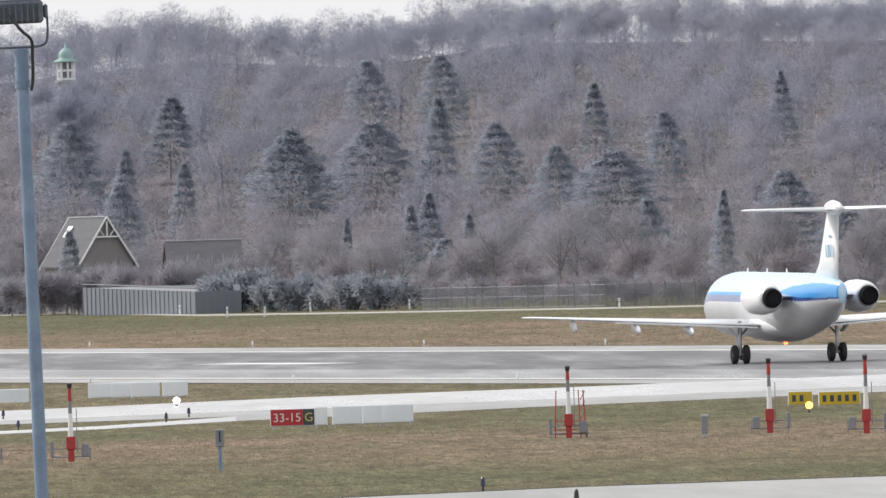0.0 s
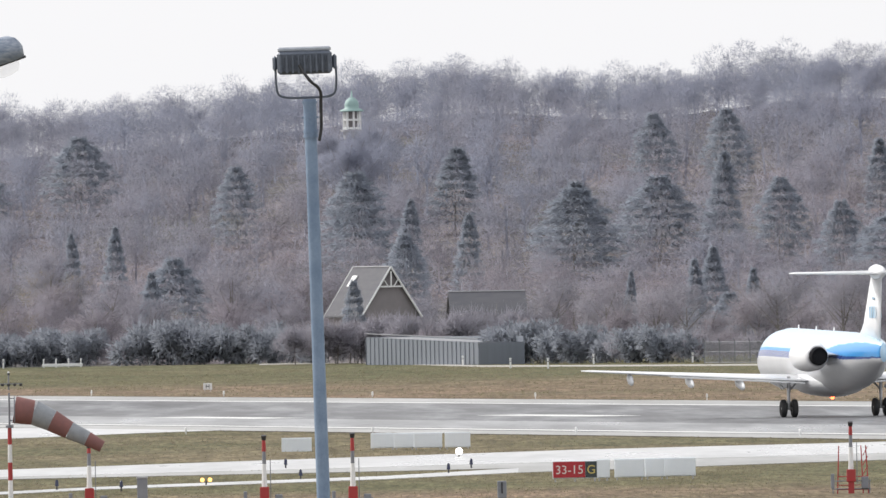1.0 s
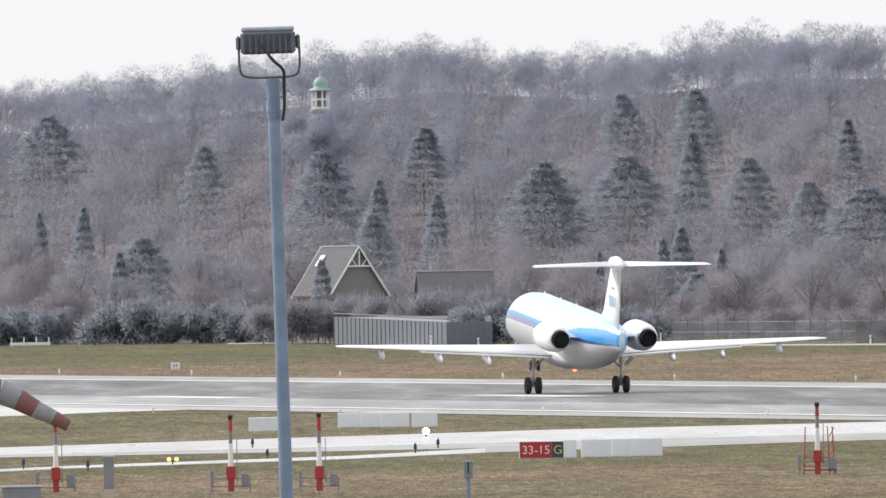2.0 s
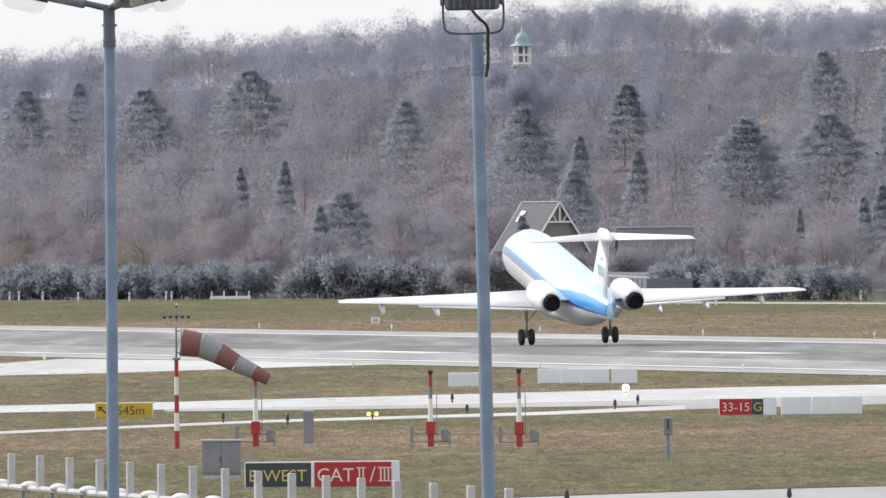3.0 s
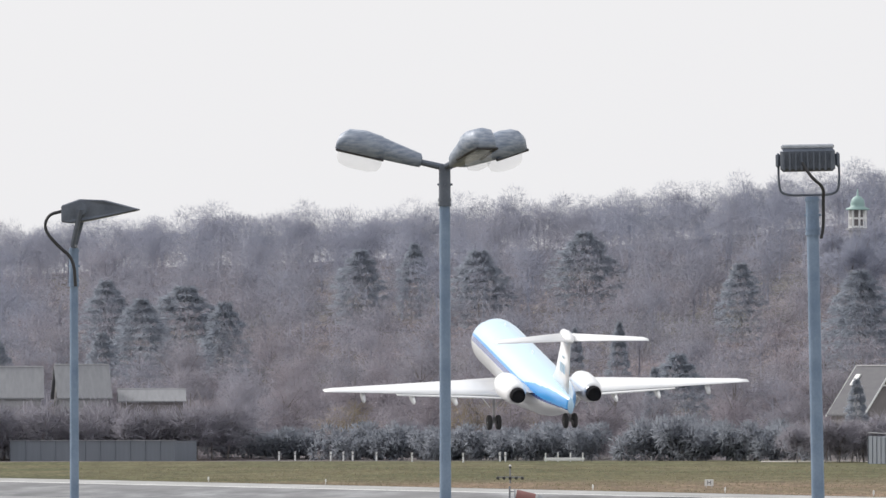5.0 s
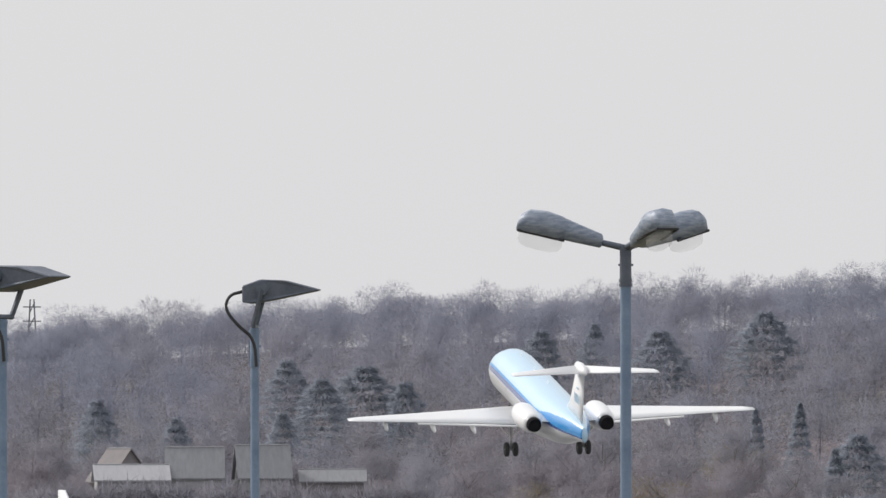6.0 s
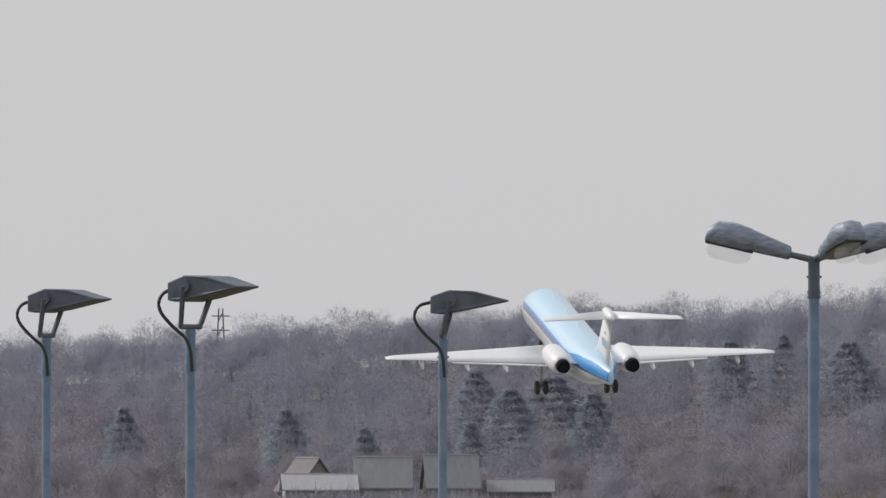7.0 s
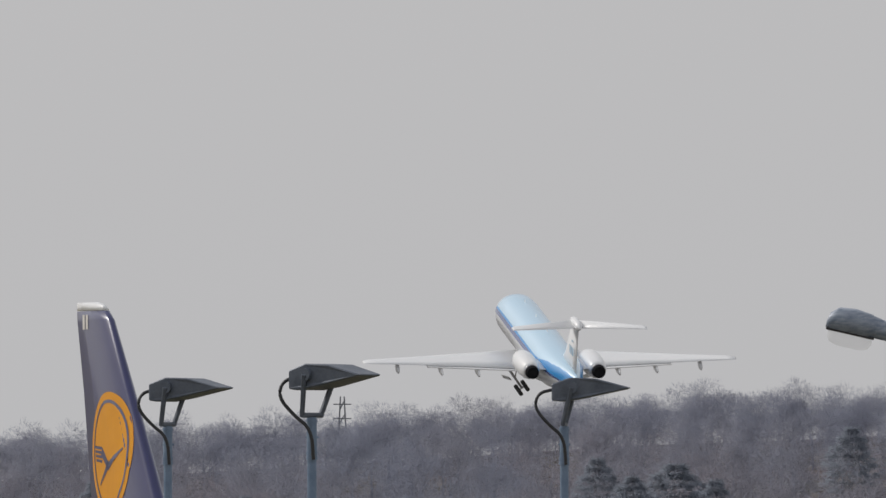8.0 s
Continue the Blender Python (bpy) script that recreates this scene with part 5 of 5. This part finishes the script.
def rough_grass():
    rng = np.random.default_rng(21)
    outlines = [[(v.co.x, v.co.y) for v in list(ob.data.vertices)[:len(ob.data.vertices) // 2]] for ob in PAVED]
    pts = []
    for n, y0, y1, size in ((52000, 600, 1000, 1.0), (16000, 1000, 1330, 1.3), (26000, 1480, 2150, 1.9)):
        y = rng.uniform(y0, y1, n)
        x = (rng.uniform(-1300, 1750, n)) * y / F * rng.uniform(0.99, 1.01, n)
        keep = np.ones(n, bool)
        for poly in outlines:
            keep &= ~in_poly(x, y, poly)
        keep &= noise_keep(x, y, rng)
        pts.append(np.stack([x[keep], y[keep], np.full(keep.sum(), size)], 1))
    p = np.concatenate(pts)
    reps = 3
    base = np.repeat(np.stack([p[:, 0], p[:, 1], DIP * np.clip((p[:, 1] - 1066) / 40, 0, 1)], 1), reps, 0)
    size = np.repeat(p[:, 2], reps)
    base += np.stack([rng.normal(size=len(base)) * 0.09 * size, rng.normal(size=len(base)) * 0.2, np.zeros(len(base))], 1)
    way = unit(np.stack([rng.normal(size=len(base)) * 0.9, rng.normal(size=len(base)) * 0.4, np.ones(len(base))], 1))
    V, T = slivers(rng, base, way, rng.uniform(0.025, 0.07, len(base)) * size, rng.uniform(0.015, 0.05, len(base)) * size)
    ob = new("grass_tufts", tri_object("grass_tufts", V, T, [M["blade"]]))
    tagged(ob, "rough tufts of winter grass, olive green and straw brown", "grass", kind="stuff")


def noise_keep(x, y, rng):
    """Thins the tufts in drifts."""
    w = np.sin(x * 0.9 + np.sin(y * 0.031) * 2) + np.sin(y * 0.055 + x * 0.21) + np.sin(x * 0.37 - y * 0.017)
    return rng.uniform(-2.2, 2.2, len(x)) < w + 0.8


M["blade"] = foliage("grass_blades", (0.23, 0.22, 0.137), (0.295, 0.243, 0.185), 0.035, 0.5)
rough_grass()


# ---- houses at the foot of the hill ----
def gable_roof(bm, L, W, z0, z1, over=0.3, th=0.14):
    """Two slopes, ridge along x."""
    for s in (-1, 1):
        a = [(-L / 2 - over, s * (W / 2 + over), z0 - (z1 - z0) * over * 2 / W), (L / 2 + over, s * (W / 2 + over), z0 - (z1 - z0) * over * 2 / W), (L / 2 + over, 0, z1), (-L / 2 - over, 0, z1)]
        skin(bm, [[bm.verts.new(p) for p in a], [bm.verts.new((p[0], p[1], p[2] + th)) for p in a]])
    return bm


def house(x, y, z, L, W, wall, roof, turn, walls, roofs, label, windows=2, boards=False):
    t = thing("house", label, "house", pose(x, y, z, 0, 0, turn))
    bm = B()
    prof = [(-W / 2, -1.2), (W / 2, -1.2), (W / 2, wall), (0, roof - .05), (-W / 2, wall)]
    skin(bm, [[bm.verts.new((e, p, q)) for p, q in prof] for e in (-L / 2, L / 2)])
    part("wall_body", bm, M[walls], t)
    rf = part("roof", gable_roof(B(), L, W, wall, roof), M[roofs], t)
    part("ridge", box(B(), 0, 0, roof + .13, L + .5, .22, .1, .03), M["roof_pale"], rf)
    for k in range(windows):
        wx = -L / 2 + (k + .5) * L / windows
        w = part("window", box(B(), wx, -W / 2 - .02, wall * .55, .95, .1, 1.0, .02), M["white"], t)
        part("pane", box(B(), wx, -W / 2 - .06, wall * .55, .78, .06, .82), M["pane"], w)
    if boards:
        for e in (-1, 1):
            for s in (-1, 1):
                p0, p1 = Vector((e * (L / 2 + .36), s * (W / 2 + .35), wall - (roof - wall) * .7 / W)), Vector((e * (L / 2 + .36), 0, roof + .1))
                part("bargeboard", rod(B(), p0, p1, .1, .1, 4), M["white"], t, "white bargeboard")
            m = (roof - wall) * .58
            part("tie_beam", box(B(), e * (L / 2 + .36), 0, wall + m, .1, W * .42, .14), M["white"], t)
            part("king_post", box(B(), e * (L / 2 + .36), 0, wall + m + (roof - wall) * .18, .1, .12, (roof - wall) * .34), M["white"], t)
            for s in (-1, 1):
                part("strut", rod(B(), (e * (L / 2 + .36), s * W * .05, wall + m), (e * (L / 2 + .36), s * W * .13, wall + m + (roof - wall) * .16), .05, .05, 4), M["white"], t)
    return t


# steep house with white boards; its near gable looks to the airfield
h1 = house(6.1, 2240, 0, 6.5, 5.6, 4.0, 8.0, -62, "wall_brick", "roof_dark", "steep dark-roofed brick house with white gable boards", 2, True)
# the sky mirrored in this window is painted on as plain white
part("skylight", box(B(), -1.9, -1.02, 6.84, .9, 1.2, .12, .02, rx=55), M["white"], h1, "tilted roof window, sky reflection painted white")
house(16.6, 2262, 0.0, 6.5, 6.0, 3.2, 5.6, 4, "wall_brick", "roof_dark", "low dark-roofed house half hidden by trees", 3)
# cluster further along
house(-80.1, 2312, 0.6, 6.6, 4.0, 4.6, 5.9, 6, "wall_white", "roof_pale", "low white building with a pale shallow roof", 4)
house(-74.2, 2314, 0.6, 5.0, 5.0, 4.9, 7.5, 2, "wall_white", "roof_grey", "house with a grey tiled roof", 2)
house(-67.9, 2314, 0.6, 4.6, 5.2, 4.9, 7.7, 8, "wall_white", "roof_grey", "house with a grey roof and white gable", 2)
house(-61.4, 2316, 0.6, 5.8, 4.0, 4.4, 5.4, 3, "wall_brick", "roof_grey", "low grey-roofed brick building among bare shrubs", 3)
house(-81.8, 2330, 0.6, 3.6, 4.6, 4.6, 7.4, -55, "wall_brick", "roof_red", "brick house with a steep brown roof", 1)


def lantern_tower(x, y, z):
    """A slender white lantern tower with a green copper dome, above the trees."""
    t = thing("lantern_tower", "white lantern tower with a green copper dome above the trees", "tower", pose(x, y, z))
    part("shaft", rod(B(), (0, 0, 0), (0, 0, 7.2), 1.0, .95, 8), M["wall_white"], t)
    part("gallery", rod(B(), (0, 0, 7.2), (0, 0, 7.4), 1.25, 1.25, 8), M["wall_white"], t)
    for k in range(8):
        a = k * math.pi / 4 + .2
        part("column", box(B(), math.cos(a) * .9, math.sin(a) * .9, 8.4, .2, .2, 2.0, rz=math.degrees(a)), M["white"], t)
    part("core", rod(B(), (0, 0, 7.4), (0, 0, 9.4), .55, .55, 8), M["wall_brick"], t)
    for zz in (7.45, 8.35):
        part("band", rod(B(), (0, 0, zz), (0, 0, zz + .22), 1.0, 1.0, 8), M["white"], t)
    bm = B()
    rings = [[bm.verts.new((r * math.cos(k * math.pi / 8), r * math.sin(k * math.pi / 8), zz)) for k in range(16)] for r, zz in ((1.3, 9.35), (1.25, 9.5), (.75, 9.72), (.78, 10.0), (.68, 10.45), (.4, 10.75), (.12, 10.9), (.05, 11.6))]
    skin(bm, rings)
    part("dome", bm, M["copper"], t, "green copper dome", smooth=True)


lantern_tower(5.37, 2650, 15.5)
t = thing("power_pylon", "distant grey lattice pylon on the ridge", "pylon", pose(-127.5, 3300, land(-127.5, 3300)))
zt = 28.2 - land(-127.5, 3300)
for k in range(4):
    sx, sy = (-1, 1, 1, -1)[k], (-1, -1, 1, 1)[k]
    part("leg", rod(B(), (sx * 1.0, sy * 1.0, -.3), (sx * .25, sy * .25, zt), .12, .09, 5), M["wire"], t)
for k in range(1, 8):
    w = 1.0 - .75 * k / 8
    for s in (-1, 1):
        part("brace", rod(B(), (-w, s * w, zt * k / 8), (w, s * w, zt * (k + .8) / 8), .06, .06, 4), M["wire"], t)
for z in (.93, .8):
    part("cross_arm", box(B(), 0, 0, zt * z, 2.4, .15, .15), M["wire"], t)


# ---- parked aircraft on the apron ----
def decal(name, flats, mat, fin, tree, lift, label=""):
    """Thin film of paint laid on the fin's curved side: quads and fans of (y, z) corners."""
    bm = B()
    for flat in flats:
        vs = []
        for y, z in flat:
            hit = tree.ray_cast(Vector((3, y, z)), Vector((-1, 0, 0)))[0]
            vs.append(bm.verts.new(((hit.x if hit else 0.02) + lift, y, z)))
        bm.faces.new(vs)
    bmesh.ops.remove_doubles(bm, verts=bm.verts[:], dist=1e-4)
    bmesh.ops.recalc_face_normals(bm, faces=bm.faces[:])
    return part(name, bm, mat, fin, label, smooth=True)


def stroke(p, q, r0, r1, cut=4):
    """Quads of a tapering stroke from p to q."""
    (y0, z0), (y1, z1) = p, q
    d = math.hypot(y1 - y0, z1 - z0)
    ny, nz = -(z1 - z0) / d, (y1 - y0) / d
    at = lambda k, s: (y0 + (y1 - y0) * k + s * ny * (r0 + (r1 - r0) * k), z0 + (z1 - z0) * k + s * nz * (r0 + (r1 - r0) * k))
    return [(at(k / cut, -1), at((k + 1) / cut, -1), at((k + 1) / cut, 1), at(k / cut, 1)) for k in range(cut)]


TAXI_X, TAXI_Y, TAXI_TURN, TAXI_SPEED = -24.59, 498.3, 200.0, 9.85


def taxiing_airliner():
    M["navy"] = material("navy_blue_gloss_paint", (0.026, 0.03, 0.12), (0.034, 0.038, 0.14), scale=0.5, rough=0.3, spec=0.4, coat=0.5)
    M["ring_yellow"] = material("orange_yellow_paint", (0.80, 0.34, 0.012), (0.74, 0.31, 0.012), scale=1, rough=0.45, spec=0.2)
    t = thing("airliner", "taxiing airliner with a navy blue tail fin and orange disc", "airplane", pose(TAXI_X, TAXI_Y, 0, 0, 0, TAXI_TURN))
    bm = wing_mesh(B(), [(4.6, 7.2, 1.42, 0, .5), (8.42, 3.82, .69, 0, .36), (9.88, 2.53, .34, 0, .26), (10.85, 1.65, .035, 0, .18), (10.98, 1.42, .02, 0, .15)], up=(1, 0, 0))
    tree = BVHTree.FromBMesh(bm)
    fin = part("fin", bm, M["navy"], t, "navy blue tail fin", smooth=True)
    bm = wing_mesh(B(), [(10.985, 1.415, .02, 0, .15), (11.06, 1.28, .01, 0, .12), (11.1, 1.0, .03, 0, .06)], up=(1, 0, 0))
    part("fin_tip", bm, M["airliner_white"], fin, "white fin tip", smooth=True)
    n, cy, cz = 48, 1.65, 9.01
    pt = lambda r, k: (cy + 0.25 + 1.22 * r * math.cos(k * 2 * math.pi / n), cz + r * math.sin(k * 2 * math.pi / n))
    radii = (.001, .2, .4, .55, .7, .86)
    disc = [(pt(a, k), pt(b, k), pt(b, k + 1), pt(a, k + 1)) for a, b in zip(radii, radii[1:]) for k in range(n)]
    decal("disc", disc, M["ring_yellow"], fin, tree, .006, "orange disc")
    decal("ring", [(pt(.71, k), pt(.755, k), pt(.755, k + 1), pt(.71, k + 1)) for k in range(n)], M["navy"], fin, tree, .010)
    # a plain dark shape on the disc: strokes with a few bars at one end
    flats = stroke((1.3, 9.06), (1.62, 8.86), .06, .05) + stroke((1.6, 8.84), (2.23, 9.10), .05, .012) + stroke((1.66, 8.9), (1.2, 8.6), .05, .014)
    for k in range(4):
        flats += stroke((.95 + k * .02, 9.12 - k * .06), (1.32, 9.10 - k * .06), .017, .02)
    flats = [tuple((cy + 0.25 + (y - cy) * 1.22, z) for y, z in flat) for flat in flats]
    decal("plain_mark", flats, M["navy"], fin, tree, .010)
    for k in range(2):
        decal("letter_bar", stroke((.47 + k * .2, 10.73), (.47 + k * .2, 10.93), .07, .07), M["sign_letter"], fin, tree, .006)
    # the fin is drawn at two thirds of its size: bring it and its marks to true size
    grow = Matrix.Translation((0, 0, -3.62)) @ Matrix.Scale(1.47, 4)
    for ob in [fin] + list(fin.children_recursive):
        ob.data.transform(grow)
    bm = B()
    rings = []
    for y, zc, r in ((-1.5, 5.2, .2), (3, 5.0, 1.0), (8, 4.74, 1.75), (12, 4.68, 1.98), (33, 4.68, 1.98), (36, 4.4, 1.5), (38, 4.1, .6), (38.4, 4.05, .1)):
        rings.append([bm.verts.new((r * math.cos(k * math.pi / 16), y, zc + r * math.sin(k * math.pi / 16))) for k in range(32)])
    skin(bm, rings)
    part("fuselage", bm, M["airliner_white"], t, smooth=True)
    part("beacon", rod(B(), (0, 25, 6.64), (0, 25, 6.76), .1, .06, 12), M["red"], t, "red beacon")
    for y, l, h in ((21.5, .6, .12), (29.9, .3, .06), (32.5, .4, .08)):
        part("antenna_fairing", box(B(), 0, y, 6.64 + h / 2, .25, l, h + .04, .03), M["airliner_white"], t)
    for s in (-1, 1):
        part("tailplane", wing_mesh(B(), [(s * .5, 7.2, 2.4, 5.3, .35), (s * 6.2, 3.0, 1.2, 5.9, .14)]), M["airliner_white"], t, smooth=True)
        part("wing", wing_mesh(B(), [(s * 1.5, 24.5, 17.5, 3.7, .8), (s * 17.0, 16.4, 14.6, 4.9, .2)]), M["airliner_white"], t, smooth=True)
        for q in (-.45, .45):
            part("wheel", rod(B(), (s * 3.8 + q - .2, 18.5, .58), (s * 3.8 + q + .2, 18.5, .58), .58, .58, 20), M["tyre"], t)
        part("gear_leg", rod(B(), (s * 3.8, 18.5, .58), (s * 3.6, 18.5, 3.8), .12, .15, 10), M["metal"], t)
    part("nose_wheel", rod(B(), (-.2, 32, .4), (.2, 32, .4), .4, .4, 20), M["tyre"], t)
    part("nose_leg", rod(B(), (0, 32, .4), (0, 32, 2.9), .08, .1, 10), M["metal"], t)
    return t


TAXIING = taxiing_airliner()


JET_X, JET_Y, JET_TURN, JET_SPEED = -14.93, 420.0, 200.0, 5.6


def small_jet():
    """A small white jet of which only the fin's tip rises into view."""
    t = thing("small_jet", "small white taxiing jet with a swept fin", "airplane", pose(JET_X, JET_Y, 0, 0, 0, JET_TURN))
    part("fin", wing_mesh(B(), [(2.6, 3.6, .8, 0, .3), (6.81, .72, .0, 0, .1), (7.06, .38, .0, 0, .06)], up=(1, 0, 0)), M["airliner_white"], t, smooth=True)
    bm = B()
    rings = [[bm.verts.new((r * math.cos(k * math.pi / 8), y, zc + r * math.sin(k * math.pi / 8))) for k in range(16)] for y, zc, r in ((-.4, 2.5, .12), (3, 2.2, .7), (6, 2.0, .95), (13, 2.0, .95), (15.5, 1.8, .6), (16.6, 1.65, .1))]
    skin(bm, rings)
    part("fuselage", bm, M["airliner_white"], t, smooth=True)
    for s in (-1, 1):
        part("wing", wing_mesh(B(), [(s * .7, 9.5, 6.2, 1.45, .35), (s * 7.5, 6.6, 5.4, 1.8, .12)]), M["airliner_white"], t, smooth=True)
        part("wheel", rod(B(), (s * 1.5 - .1, 7.2, .32), (s * 1.5 + .1, 7.2, .32), .32, .32, 16), M["tyre"], t)
        part("gear_leg", rod(B(), (s * 1.5, 7.2, .32), (s * 1.5, 7.2, 1.45), .06, .06, 8), M["metal"], t)
    part("nose_wheel", rod(B(), (-.1, 14.2, .28), (.1, 14.2, .28), .28, .28, 16), M["tyre"], t)
    part("nose_leg", rod(B(), (0, 14.2, .28), (0, 14.2, 1.4), .05, .05, 8), M["metal"], t)
    return t


SMALL_JET = small_jet()


# ---- what moves ----
AFT = 1.7  # the main wheels stand this far behind the body's origin


def motions():
    d = lambda t: (1283 + 67 * t + 0.75 * t * t) * 0.985
    rows = []
    drop = lambda t: 0.40 * min(max((t - 1.0) / 1.5, 0), 1)
    turn = lambda t: 9.8 + 1.6 * min(max((t - 4.0) / 1.6, 0), 1)
    for t, u, z, pitch, bank in ((0.0, 1353, -.53, 0.4, 0), (1.0, 934, -.53, 0.8, 0), (1.8, 609, -.53, 3.0, 0), (2.5, 354, -.53, 6.9, -0.5), (3.0, 166, -.45, 8.5, -1.0), (3.5, -1, -.07, 9.4, -0.6), (4.1, -209, 1.29, 9.9, -0.1),
                           (5.5, -634, 5.6, 10.6, -1.7), (6.5, -925, 9.75, 11.4, -1.2), (7.0, -1063, 12.6, 12.1, -1.1), (8.0, -1333, 19.05, 13.1, -0.6)):
        rows.append((t, pose(u * d(t) / F, d(t), z + drop(t), pitch, bank, turn(t)) @ pose(0, AFT, 0)))
    walk(AIRLINER, rows)
    for s, leg in zip((-1, 1), MAIN_GEAR):
        walk(leg, [(0.0, pose(s * 2.52, -AFT, 1.75)), (1.0, pose(s * 2.52, -AFT, 1.75)), (2.5, pose(s * 2.52, -AFT, 1.35)), (7.2, pose(s * 2.52, -AFT, 1.35)), (8.0, pose(s * 2.52, -AFT, 1.35, 0, s * 35, 0))])
    walk(NOSE_GEAR, [(0.0, pose(0, 11.54, 1.5)), (6.6, pose(0, 11.54, 1.5)), (7.8, pose(0, 11.54, 1.5, 80, 0, 0)), (8.0, pose(0, 11.54, 1.5, 80, 0, 0))])
    # the second airliner taxies along its own heading
    a = radians(TAXI_TURN)
    walk(TAXIING, [(t, pose(TAXI_X + math.sin(a) * TAXI_SPEED * (8.0 - t), TAXI_Y - math.cos(a) * TAXI_SPEED * (8.0 - t), 0, 0, 0, TAXI_TURN)) for t in (0.0, 2.0, 4.0, 6.0, 8.0)])
    b = radians(JET_TURN)
    walk(SMALL_JET, [(t, pose(JET_X + math.sin(b) * JET_SPEED * (6.5 - t), JET_Y - math.cos(b) * JET_SPEED * (6.5 - t), 0, 0, 0, JET_TURN)) for t in (0.0, 2.0, 4.0, 6.0, 8.0)])


motions()
